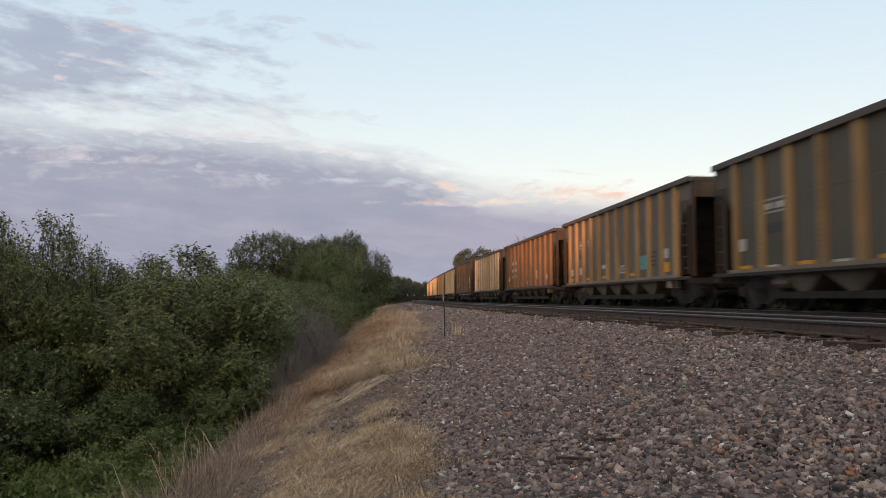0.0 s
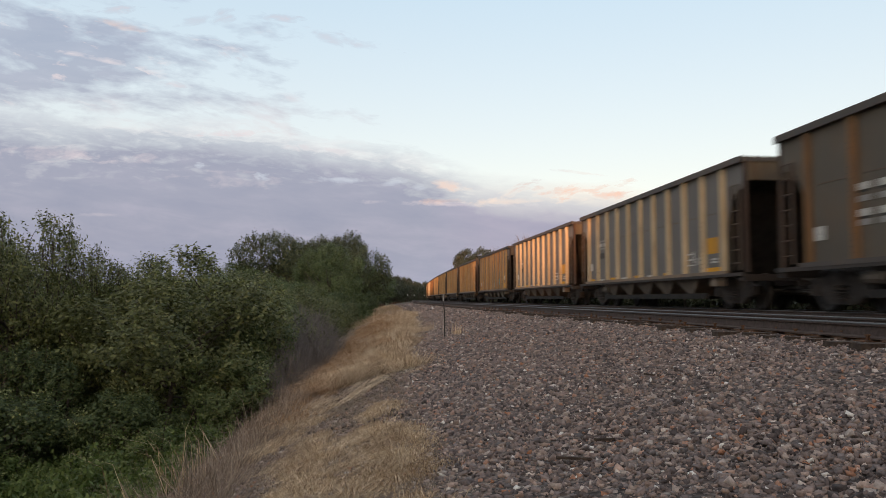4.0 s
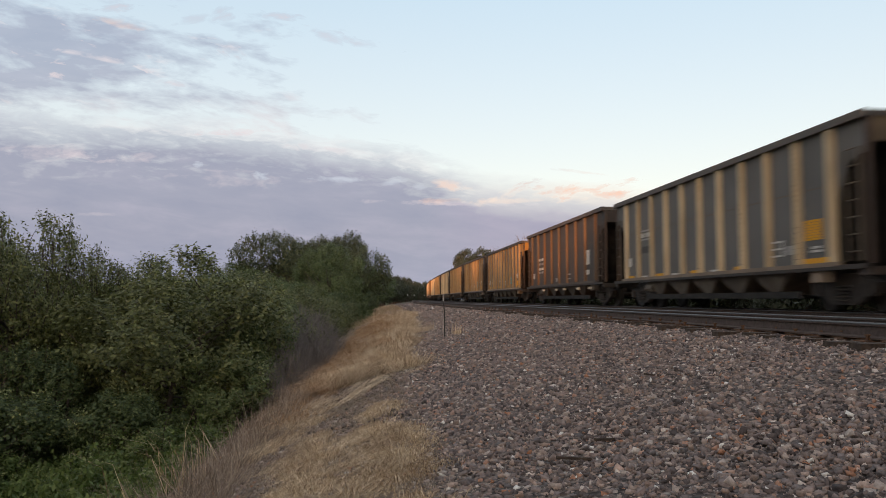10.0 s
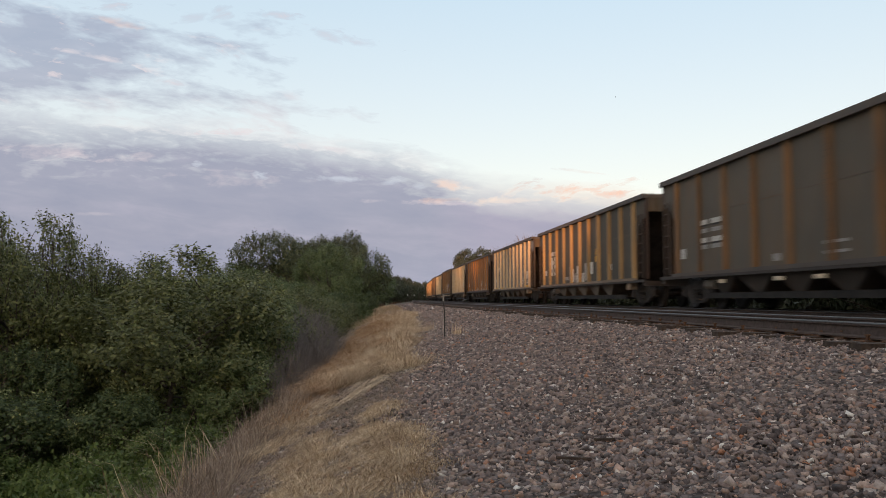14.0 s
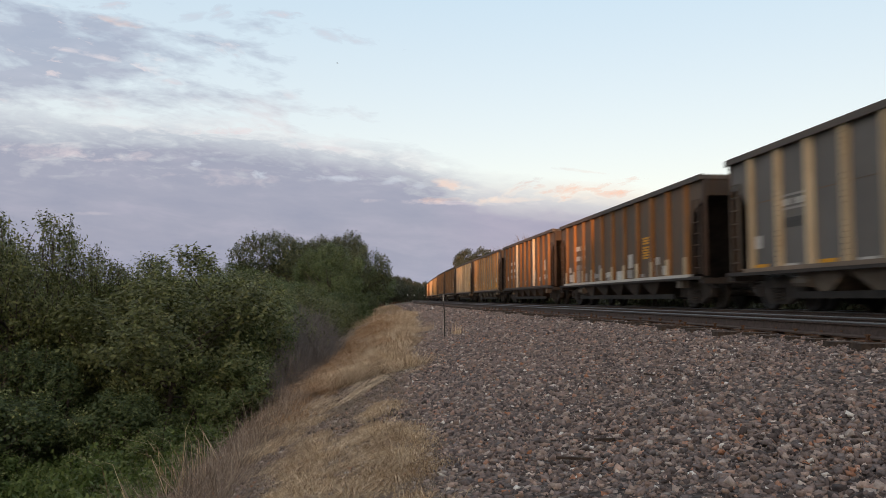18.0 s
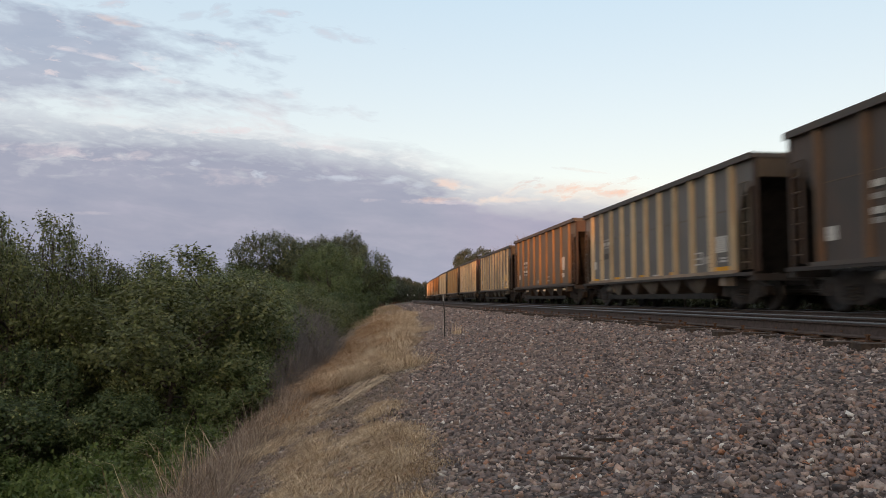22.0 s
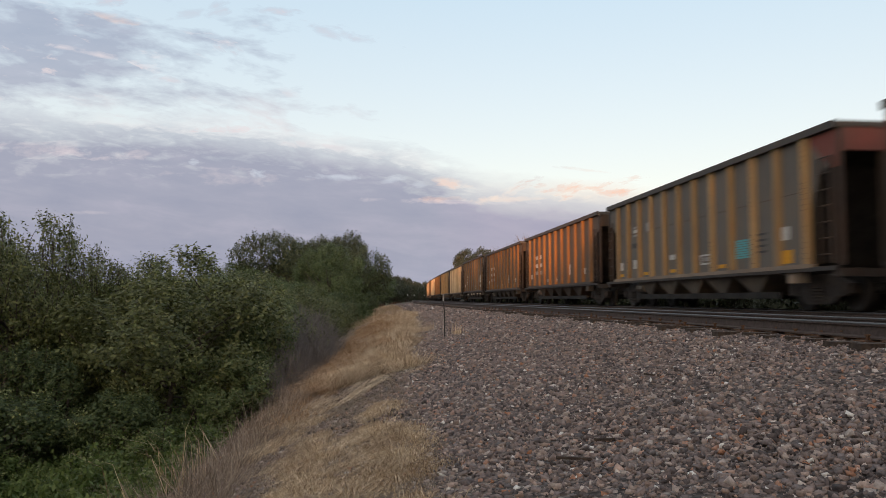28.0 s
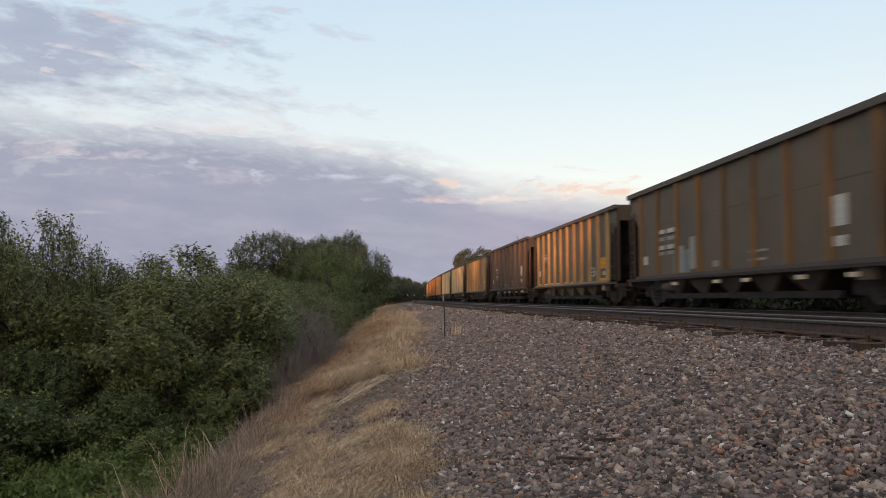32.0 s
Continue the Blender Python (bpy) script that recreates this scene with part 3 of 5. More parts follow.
def coal_car(n, style, pitch, front_end="", rear_end="", extra=""):
    rnd = random.Random(100 + n)
    hb = (pitch - 1.48) / 2
    key = round(hb, 2)
    car = tagged(new("coal_hopper_car"), STYLE_WORDS[style] + EXTRA_WORDS.get(extra, "") + (", red end" if "R" in front_end + rear_end else ""), "railway car", "cars of the coal train")
    for side in (-1, 1):
        p = part("side_panel", shared(("side_panel", key), lambda: side_panel(hb)), PANEL[style], car)
        p.location.x = side * (HALF_W - 0.14)
        ribs, wide = {"T": 12, "Y": 11, "U": 11, "O": 11, "D": 9, "B": 9}[style], 0.72 if style in "DB" else 1.0
        for k in range(ribs):
            rib_paint = cream_mark if extra == "stripes" and k in (3, 7) and side < 0 else RIB[style]
            r = part("rib", rib(wide, k % 2 == 1), rib_paint, car)
            y = (hb - 1.18) * (1 - 2 * k / (ribs - 1))
            if extra == "low" and side < 0:
                part("rib_foot", shared("rib_foot", lambda: Shape().box(-0.006, -0.12, 0, 0.006, 0.12, 0.55)), RIB["Y"], r, "cream-painted rib foot").location.x = -0.107
            r.matrix_basis = pose(side * (HALF_W - 0.125), y, SILL_Z + 0.03, 0, 0, 0 if side < 0 else 180)
        part("top_chord", shared(("top_chord", key, side), lambda: Shape().box(side * HALF_W - 0.12 * (side > 0), -hb, CAR_H - 0.15, side * HALF_W + 0.12 * (side < 0), hb, CAR_H, 0.02)), chord_mat, car)
        part("side_sill", shared(("side_sill", key, side), lambda: Shape().box(side * 1.58 - 0.05, -hb, SILL_Z - 0.1, side * 1.58 + 0.03, hb, SILL_Z - 0.01)), sill_mat, car)
        part("sill_lip", shared(("sill_lip", key, side), lambda: Shape().box(side * 1.57 - 0.07, -hb + 0.9, SILL_Z - 0.03, side * 1.57 + 0.07, hb - 0.9, SILL_Z + 0.06, 0.01)), white_mark if extra == "low" else lip_mat if style in "YTU" else chord_mat, car)
        part("seam_strip", shared(("seam_strip", key), lambda: Shape().box(-0.012, -hb + 1.1, 0, 0.012, hb - 1.1, 0.02)), PANEL["O"], car).location = (side * (HALF_W - 0.13), 0, SILL_Z + 1.62)
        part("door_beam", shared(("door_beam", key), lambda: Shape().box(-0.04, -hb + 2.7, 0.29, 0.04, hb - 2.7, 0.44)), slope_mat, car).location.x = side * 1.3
        for end in (-1, 1):
            l = part("ladder", shared("ladder", ladder), END["T"] if style == "Y" else END["O"], car)
            l.matrix_basis = pose(side * (HALF_W - 0.06), end * (hb - 0.42), SILL_Z + 0.05, 0, 0, 0 if side < 0 else 180)
            part("corner_post", shared("corner_post", lambda: Shape().box(-0.05, -0.06, SILL_Z, 0.05, 0.06, CAR_H - 0.1, 0.015)), END["D"], car).location = (side * (HALF_W - 0.16), end * (hb - 0.07), 0)
    for end, look_of in ((1, front_end), (-1, rear_end)):
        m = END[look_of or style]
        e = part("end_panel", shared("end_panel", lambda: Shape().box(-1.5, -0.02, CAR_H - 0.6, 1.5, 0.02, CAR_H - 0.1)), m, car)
        e.location.y = end * (hb - 0.05)
        if look_of:
            c = part("corner_patch", shared("corner_patch", lambda: Shape().prism([(0, 0), (0.95, 0), (0.95, -0.12), (0.3, -0.75), (0, -0.78)], -0.006, 0.006, "x")), m, car, "painted corner patch")
            c.matrix_basis = Matrix.Translation((-(HALF_W - 0.114), end * (hb - 0.03), CAR_H - 0.16)) @ Matrix.Diagonal((1, -end, 1, 1))
        part("end_chord", shared("end_chord", lambda: Shape().box(-1.5, -0.06, CAR_H - 0.13, 1.5, 0.06, CAR_H - 0.01, 0.01)), chord_mat, car).location.y = end * (hb - 0.06)
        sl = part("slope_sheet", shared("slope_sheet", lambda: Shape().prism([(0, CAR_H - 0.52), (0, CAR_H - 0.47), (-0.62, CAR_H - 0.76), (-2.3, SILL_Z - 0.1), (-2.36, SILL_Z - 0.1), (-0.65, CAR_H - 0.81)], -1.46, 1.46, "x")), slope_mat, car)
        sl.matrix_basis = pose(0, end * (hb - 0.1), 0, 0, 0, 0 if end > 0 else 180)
        part("end_sill", shared("end_sill", lambda: Shape().box(-1.58, -0.14, SILL_Z - 0.22, 1.58, 0.14, SILL_Z - 0.06, 0.02)), sill_mat, car).location.y = end * (hb - 0.14)
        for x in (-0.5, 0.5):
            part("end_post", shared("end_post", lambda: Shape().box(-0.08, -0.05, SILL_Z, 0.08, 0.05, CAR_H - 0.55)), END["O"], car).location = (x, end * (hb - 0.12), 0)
        part("coupler", shared("coupler", coupler), truck_mat, car).matrix_basis = pose(0, end * (hb - 0.05), 0, 0, 0, 0 if end > 0 else 180)
        t = part("truck", shared("truck", truck_bolster), truck_mat, car)
        t.location.y = end * (hb - 1.55)
        for side in (-1, 1):
            part("side_frame", shared("side_frame", side_frame), truck_mat, t).matrix_basis = pose(side * 1.0, 0, 0, 0, 0, 0 if side < 0 else 180)
            for y in (-0.89, 0.89):
                part("wheel", shared("wheel", wheel, True), wheel_mat, t).matrix_basis = pose(side * 0.75, y, 0.457, 0, 0, 0 if side < 0 else 180)
    part("center_sill", shared(("center_sill", key), lambda: Shape().box(-0.2, -hb, 0.62, 0.2, hb, SILL_Z - 0.02)), sill_mat, car)
    for k in range(5):
        part("hopper_pocket", shared("hopper_pocket", hopper_pocket), pocket_mat if style in "YTU" else sooty_mat, car).location = (0, (k - 2) * 1.78, SILL_Z - 0.1)
    part("brake_valve", shared("brake_valve", lambda: Shape().box(-1.56, -0.2, 0.62, -1.28, 0.2, 0.85, 0.03)), lip_mat if style in "YTU" else pocket_mat, car).location.y = -(hb - 1.75)
    part("brake_cylinder", shared("brake_cylinder", lambda: Shape().tube([(-1.35, -0.3, 0.66), (-1.35, 0.3, 0.66)], [0.13, 0.13], 10)), pocket_mat, car).location.y = hb - 3.1
    for code, y, z, a, b in marks_of("O" if extra == "letters" else style, SHEET.get(n, ""), extra) + graffiti(extra, rnd):
        if extra == "white" and y == 11.95:
            continue
        dz = rnd.uniform(-0.05, 0.05) if b > 0.2 else 0.0
        k = ("marking", a, round(b, 2))
        mk = part("marking", shared(k, lambda: Shape().box(-0.006, -a, 0, 0.006, 0, b)), MARK[code], car)
        mk.location = (-(HALF_W - 0.118), hb - y, z + dz - (0.13 if z < 2.2 else 0.08))
    if extra == "white":
        part("graffiti", shared("graffiti", lambda: scrawl(rnd)), white_mark, car, "smeared white spray paint").location = (-(HALF_W - 0.12), hb - 4.5, 1.02)
    if style in "DB":
        for y in (-5.4, -3.6, -1.2, 0.4, 3.2):
            part("door_lug", shared("door_lug", lambda: Shape().box(-0.04, -0.15, 0.68, 0.04, 0.15, 0.77, 0.01)), cream_mark, car, "pale door lug").location = (-1.58, y, 0)
    if style in "DB":
        car.scale.z = 1.03
    if n == 25:
        car.scale.z = 0.98
    return car


# ahead of the camera at the start, then all that pass; style, then end patches and graffiti where there are any
AHEAD = "YTYYTYDYOT"
PASSING = "UTTTYYDYTYTTTBYDYOYUDDYTOOYTYYDYBYOTYDOOTYYTBUDT"
PATCH = {1: ("R", ""), 8: ("", "R"), 10: ("K", ""), 11: ("R", ""), 13: ("", ""), 12: ("", "K"), 16: ("R", ""), 28: ("", "R"), 41: ("R", ""), 40: ("", "R"), 42: ("", "R")}
# colour of the data sheet stencilled near the rear end, where it differs from its kind's usual one
SHEET = {8: "b", 16: "b", 18: "w", 31: "w", 35: "b", 36: "w", 41: "b"}
EXTRA = {15: "white", 24: "stripes", 25: "low", 46: "blue", 22: "teal", 17: "feet", 34: "feet", 19: "letters"}
PITCH, SPEED, START = 16.18, 23.525, 19.22
SLACK = {0: 0.43, 1: 0.37, 2: 0.19, 4: 0.18, 5: 0.29, 8: 0.0, 12: 0.0, 19: 0.05, 20: -1.6, 21: -2.05, 25: -1.85, 26: -3.13, 33: -2.95, 35: -2.95, 36: -2.6, 37: -2.55, 40: -1.85, 43: -1.6, 46: -1.25, 47: -1.25}
line_y = np.arange(-1200, 1600, 2.0)
line_s = np.concatenate([[0], np.cumsum(np.hypot(np.diff(line_y), np.diff(bend(line_y))))])
line_s -= np.interp(0, line_y, line_s)


def on_line(s):
    y = float(np.interp(s, line_s, line_y))
    return Vector((float(bend(y)) + FAR_TRACK, y, 0.0))


def car_pose(front, length, t):
    """The pose of a car whose leading end is at front + SPEED t along the far track."""
    s = front + SPEED * t
    a, b = on_line(s - length + 2.2), on_line(s - 2.2)
    m = (a + b) / 2
    return pose(m.x, m.y, 0, 0, 0, -math.degrees(math.atan2(b.x - a.x, b.y - a.y)))


def lead(n):
    return START - PITCH * n + float(np.interp(n, list(SLACK), list(SLACK.values()))) if n >= 0 else START - PITCH * n + 0.43


train = []
for n in range(-len(AHEAD), len(PASSING)):
    style = AHEAD[n + len(AHEAD)] if n < 0 else PASSING[n]
    pitch = lead(n) - lead(n + 1)
    pitch = pitch if pitch > 16.7 else PITCH
    fe, re = PATCH.get(n, ("", ""))
    train.append((coal_car(n, style, pitch, fe, re, EXTRA.get(n, "")), lead(n), pitch - 1.48))


# ---- plants ----
rng = np.random.default_rng(5)


def leaf_cards(centres, size, rng, way=None, facing=None):
    """Diamond leaves at the given places, along the given ways, or turned to face the given ways."""
    n = len(centres)
    a = rng.normal(size=(n, 3))
    if facing is not None:
        a = np.cross(facing, a)
        a /= np.linalg.norm(a, axis=1)[:, None]
        b = np.cross(facing, a)
    else:
        a[:, 2] *= 0.6
        if way is not None:
            a = a * 0.75 + way
        a /= np.linalg.norm(a, axis=1)[:, None]
        b = np.cross(a, rng.normal(size=(n, 3)) * 0.7 + np.array([0, 0, 0.9]))
    b /= np.linalg.norm(b, axis=1)[:, None]
    l = size * rng.uniform(0.6, 1.35, (n, 1))
    w = l * rng.uniform(0.4, 0.62, (n, 1))
    c = centres
    return np.stack([c - a * l * 0.5, c + b * w * 0.5, c + a * l * 0.5, c - b * w * 0.5], 1)


def crown_points(rng, n_sprigs, per, w, h, low, sprig, lobes=20, lobe=0.33, core=0.15):
    """Leaf places on sprigs that grow outwards from the lobes of an uneven crown of width w between low and h, with a few deep inside."""
    k = np.arange(lobes) + rng.uniform(-0.3, 0.3, lobes)
    zz = 1.0 - 1.55 * (k + 0.5) / lobes
    ring, turn = np.sqrt(np.clip(1 - zz ** 2, 0.02, 1)), k * 2.39996 + rng.uniform(0, 6.28)
    v = np.stack([ring * np.cos(turn), ring * np.sin(turn), zz], -1)
    mid, half = (low + h) / 2, (h - low) / 2
    centre = v * rng.uniform(0.42, 0.86, (lobes, 1)) * np.array([w / 2, w / 2, half])
    size = lobe * rng.uniform(0.7, 1.3, lobes) * (w / 2 + half) / 2
    which = rng.choice(lobes, n_sprigs, p=size ** 2 / np.sum(size ** 2))
    u = v[which] * 0.75 + rng.normal(0, 0.6, (n_sprigs, 3)) + np.array([0, 0, 0.15])
    u /= np.linalg.norm(u, axis=1)[:, None]
    r = size[which] * (0.6 + 0.4 * rng.random(n_sprigs) ** 0.5)
    pts = centre[which] + u * r[:, None]
    inner = rng.random(n_sprigs) < core
    pts[inner] *= rng.uniform(0.2, 0.8, (int(inner.sum()), 1))
    pts[:, 2] = np.maximum(pts[:, 2] + mid, 0.03)
    ways = u * 0.65 + rng.normal(0, 0.28, u.shape) + np.array([0, 0, 0.6])
    ways /= np.linalg.norm(ways, axis=1)[:, None]
    grow = sprig * rng.uniform(0.6, 1.35, (n_sprigs, 1))
    at = np.tile(np.linspace(-0.15, 1.0, per), n_sprigs)[:, None]
    stem = np.repeat(ways, per, 0)
    off = rng.normal(0, 1.0, (n_sprigs * per, 3))
    off -= stem * np.sum(off * stem, 1)[:, None]
    out = np.repeat(pts, per, 0) + stem * at * np.repeat(grow, per, 0) + off * sprig * (0.27 - 0.16 * at)
    return pts, out, np.repeat(u, per, 0) * 0.75 + rng.normal(0, 0.42, out.shape) + np.array([0, 0, 0.5])


def woody(rng, tips, h, base_r, stems=1, width=0.5):
    """Trunk and limbs that reach towards some of the crown's clumps."""
    s = Shape()
    pick = tips[rng.choice(len(tips), min(len(tips), 26), replace=False)]
    for k in range(stems):
        a = rng.uniform(0, 6.28)
        x, y = (math.cos(a) * width * rng.random(), math.sin(a) * width * rng.random()) if stems > 1 else (0, 0)
        top = Vector((x * 1.8 + rng.normal(0, 0.15), y * 1.8 + rng.normal(0, 0.15), h * 0.72))
        pts = [Vector((x, y, -0.3)), Vector((x, y, h * 0.18)), Vector((x, y, h * 0.18)).lerp(top, 0.5) + Vector((rng.normal(0, 0.1), rng.normal(0, 0.1), 0)), top]
        s.tube(pts, [base_r * 1.25, base_r, base_r * 0.6, base_r * 0.2], 7)
        for tip in pick[k::stems]:
            tip = Vector(tip)
            start = pts[1].lerp(pts[3], min(0.9, max(0.05, (tip.z / h - 0.25))))
            mid = start.lerp(tip, 0.5) + Vector((0, 0, -0.06 * h * rng.random()))
            s.tube([start, mid, tip], [base_r * 0.42, base_r * 0.25, base_r * 0.08], 5)
    return s


def tree(name, label, category, seed, h, w, low, n_sprigs, per, leaf, sprig, leaf_m, base_r, stems=1, spikes=0, lobes=20, lobe=0.33, core=0.15, young=0):
    r = np.random.default_rng(seed)
    root = tagged(new(name), label, category)
    tips, pts, facing = crown_points(r, n_sprigs, per, w, h, low, sprig, lobes, lobe, core)
    wood = woody(r, tips, h, base_r, stems, w * 0.22)
    for k in range(spikes):
        tip = Vector(tips[r.integers(len(tips))])
        if tip.z < h * 0.6:
            continue
        end = tip + Vector((tip.x * 0.08 + r.normal(0, 0.12), tip.y * 0.08 + r.normal(0, 0.12), r.uniform(0.25, 0.65)))
        wood.tube([tip - Vector((0, 0, 0.4)), tip.lerp(end, 0.5) + Vector((r.normal(0, 0.04), 0, 0)), end], [0.012, 0.009, 0.004], 4)
        few = np.array([tip.lerp(end, q) for q in r.random(7)])
        pts = np.concatenate([pts, few + r.normal(0, 0.04, few.shape)])
        facing = np.concatenate([facing, r.normal(0, 0.5, few.shape)])
    part("trunk", wood.mesh("trunk", bark_mat, True), bark_mat, root)
    part("crown", quads_mesh("crown", leaf_cards(pts, leaf, r, None, facing), 4, leaf_m), leaf_m, root)
    if young:
        outer = tips[tips[:, 2] > h * 0.3]
        at = outer[r.choice(len(outer), young)]
        off = at - np.array([0, 0, h * 0.45])
        off /= np.linalg.norm(off, axis=1)[:, None]
        grow = off * 0.6 + np.array([0, 0, 1.0]) + r.normal(0, 0.25, off.shape)
        grow /= np.linalg.norm(grow, axis=1)[:, None]
        places = np.repeat(at, 9, 0) + np.repeat(grow, 9, 0) * np.tile(np.linspace(0.02, 0.42, 9), young)[:, None] + r.normal(0, 0.03, (young * 9, 3))
        tagged(part("young_growth", quads_mesh("young_growth", leaf_cards(places, leaf * 0.8, r, np.repeat(grow, 9, 0) * 0.7), 4, LEAF[5]), LEAF[5], root), "paler yellow-green young shoots", kind="stuff")
    return root


def put(proto, x, y, turn=0.0, size=1.0, tall=1.0, sink=0.1, label=""):
    z = float(ground_z(x, y)) - sink
    usual, high = USUAL.get(proto, (1.0, 1.0))
    m = pose(x, y, z, 0, 0, turn) @ Matrix.Diagonal((size * usual, size * usual, size * tall * usual * high, 1))
    if proto.get("placed"):
        ob = copy_thing(proto, m @ Matrix.Diagonal((*(1 / s for s in proto.scale), 1)))
    else:
        ob = proto
        ob.matrix_basis = m
        ob["placed"] = True
    return tagged(ob, label)


bush_olive = tree("bush", "dense olive-green bush on the embankment foot", "bush", 11, 4.4, 4.6, 0.0, 1500, 15, 0.1, 0.34, LEAF[0], 0.07, 5, 14, 19, 0.34, 0.12, 420)
bush_green = tree("bush", "dense mid-green bush on the embankment foot", "bush", 12, 4.0, 4.2, 0.0, 1400, 15, 0.098, 0.32, LEAF[1], 0.06, 5, 12, 17, 0.35, 0.12, 200)
bush_yellow = tree("bush", "yellow-green bush with upright shoots", "bush", 13, 4.3, 3.8, 0.0, 1300, 16, 0.092, 0.46, LEAF[2], 0.06, 5, 50, 16, 0.35, 0.12, 220)
bush_small = tree("bush", "small dark green bush at the thicket's edge", "bush", 22, 2.4, 2.6, 0.0, 700, 15, 0.092, 0.28, LEAF[1], 0.04, 4, 4, 12, 0.36, 0.12, 150)
tree_scrub = tree("scrub_tree", "open-crowned scrub tree with bare shoot tips", "tree", 14, 6.4, 5.0, 1.8, 1900, 13, 0.095, 0.36, LEAF[2], 0.09, 3, 150, 22, 0.31, 0.2)
tree_round = tree("broadleaf_tree", "round-crowned dark green broadleaf tree", "tree", 15, 9.5, 10.0, 0.6, 2900, 11, 0.2, 0.55, LEAF[4], 0.24, 1, 0, 34, 0.29, 0.2)
tree_olive = tree("broadleaf_tree", "olive-green broadleaf tree on the verge", "tree", 16, 8.5, 7.5, 0.3, 2300, 11, 0.17, 0.5, LEAF[1], 0.2, 2, 0, 26, 0.28, 0.2)
# the shade on these trees is put into the leaf colour
tree_dusky = tree("broadleaf_tree", "broadleaf tree beyond the train, leaves toned dark for shade", "tree", 23, 8.5, 7.5, 0.3, 1500, 11, 0.24, 0.5, LEAF[6], 0.2, 2, 0, 24, 0.28, 0.2)
# distance haze is painted in through the greyed leaf colour
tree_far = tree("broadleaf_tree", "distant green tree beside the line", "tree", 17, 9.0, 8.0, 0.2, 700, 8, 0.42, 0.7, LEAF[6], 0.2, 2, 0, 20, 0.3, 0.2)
bush_weed = tree("bush", "low fresh green weedy shrub", "bush", 21, 1.5, 1.9, 0.0, 560, 11, 0.082, 0.22, LEAF[3], 0.02, 5, 6, 12, 0.36, 0.15, 70)
# leaf toned dark to stand for the shade behind the train
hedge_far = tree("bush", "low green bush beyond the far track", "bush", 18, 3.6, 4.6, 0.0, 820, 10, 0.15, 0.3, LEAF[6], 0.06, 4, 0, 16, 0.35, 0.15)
# pattern of the out-of-view trees that are added to block the low sun
grove = tree("broadleaf_tree", "unseen tree by the line, added to block the low sun", "tree", 19, 9.5, 10.0, 0.3, 420, 7, 0.9, 0.9, LEAF[1], 0.24, 1, 0, 24, 0.36, 0.3)


def bare_shrub(seed, h, w, n):
    r = np.random.default_rng(seed)
    root = tagged(new("bare_shrub"), "leafless grey-brown shrub of fine twigs", "shrub")
    s = Shape()
    for k in range(n):
        a, q = r.uniform(0, 6.28), r.random() ** 0.7
        x, y = math.cos(a) * w * 0.12 * q, math.sin(a) * w * 0.12 * q
        tip = Vector((math.cos(a) * w * 0.5 * q + r.normal(0, 0.12), math.sin(a) * w * 0.5 * q + r.normal(0, 0.12), h * r.uniform(0.55, 1.0) * (1 - 0.35 * q)))
        mid = Vector((x, y, 0)).lerp(tip, 0.5) + Vector((r.normal(0, 0.08), r.normal(0, 0.08), 0.1))
        s.tube([(x, y, -0.15), mid, tip], [0.016, 0.011, 0.004], 4)
        for j in range(7):
            st = mid.lerp(tip, r.uniform(-0.6, 0.95))
            e = st + Vector((r.normal(0, 0.22), r.normal(0, 0.22), r.uniform(0.0, 0.45)))
            s.tube([st, st.lerp(e, 0.5) + Vector((r.normal(0, 0.03), r.normal(0, 0.03), 0.03)), e], [0.007, 0.005, 0.002], 3)
    part("twig_mass", s.mesh("twig_mass", twig_mat), twig_mat, root)
    return root


shrub_bare = bare_shrub(31, 2.6, 2.4, 95)


def bare_tree(seed, h):
    r = np.random.default_rng(seed)
    root = tagged(new("bare_tree"), "leafless tree with thin spreading twigs", "tree")
    s = Shape()
    s.tube([(0, 0, -0.3), (0.1, 0, h * 0.3), (0, 0.1, h * 0.62)], [0.16, 0.12, 0.06], 7)
    for k in range(46):
        st = Vector((0.05, 0.05, h * r.uniform(0.35, 0.62)))
        e = Vector((r.normal(0, h * 0.13), r.normal(0, h * 0.13), h * r.uniform(0.75, 1.0)))
        m = st.lerp(e, 0.5) + Vector((0, 0, 0.3))
        s.tube([st, m, e], [0.05, 0.03, 0.012], 4)
        for j in range(4):
            b = m.lerp(e, r.random())
            s.tube([b, b + Vector((r.normal(0, 0.5), r.normal(0, 0.5), r.uniform(0.2, 0.8)))], [0.02, 0.01], 3)
    part("trunk", s.mesh("trunk", twig_mat), twig_mat, root)
    return root


tree_bare = bare_tree(33, 10.0)
# usual width and height of each kind against its pattern
USUAL = {shrub_bare: (0.8, 1.0), hedge_far: (1.25, 1.35), tree_far: (1.0, 0.9)}
NATURAL = {bush_olive: (4.6, 4.4), bush_green: (4.2, 4.0), bush_yellow: (3.8, 4.3), bush_small: (2.6, 2.4), tree_scrub: (5.0, 6.4), tree_round: (10.0, 9.5), tree_olive: (7.5, 8.5)}


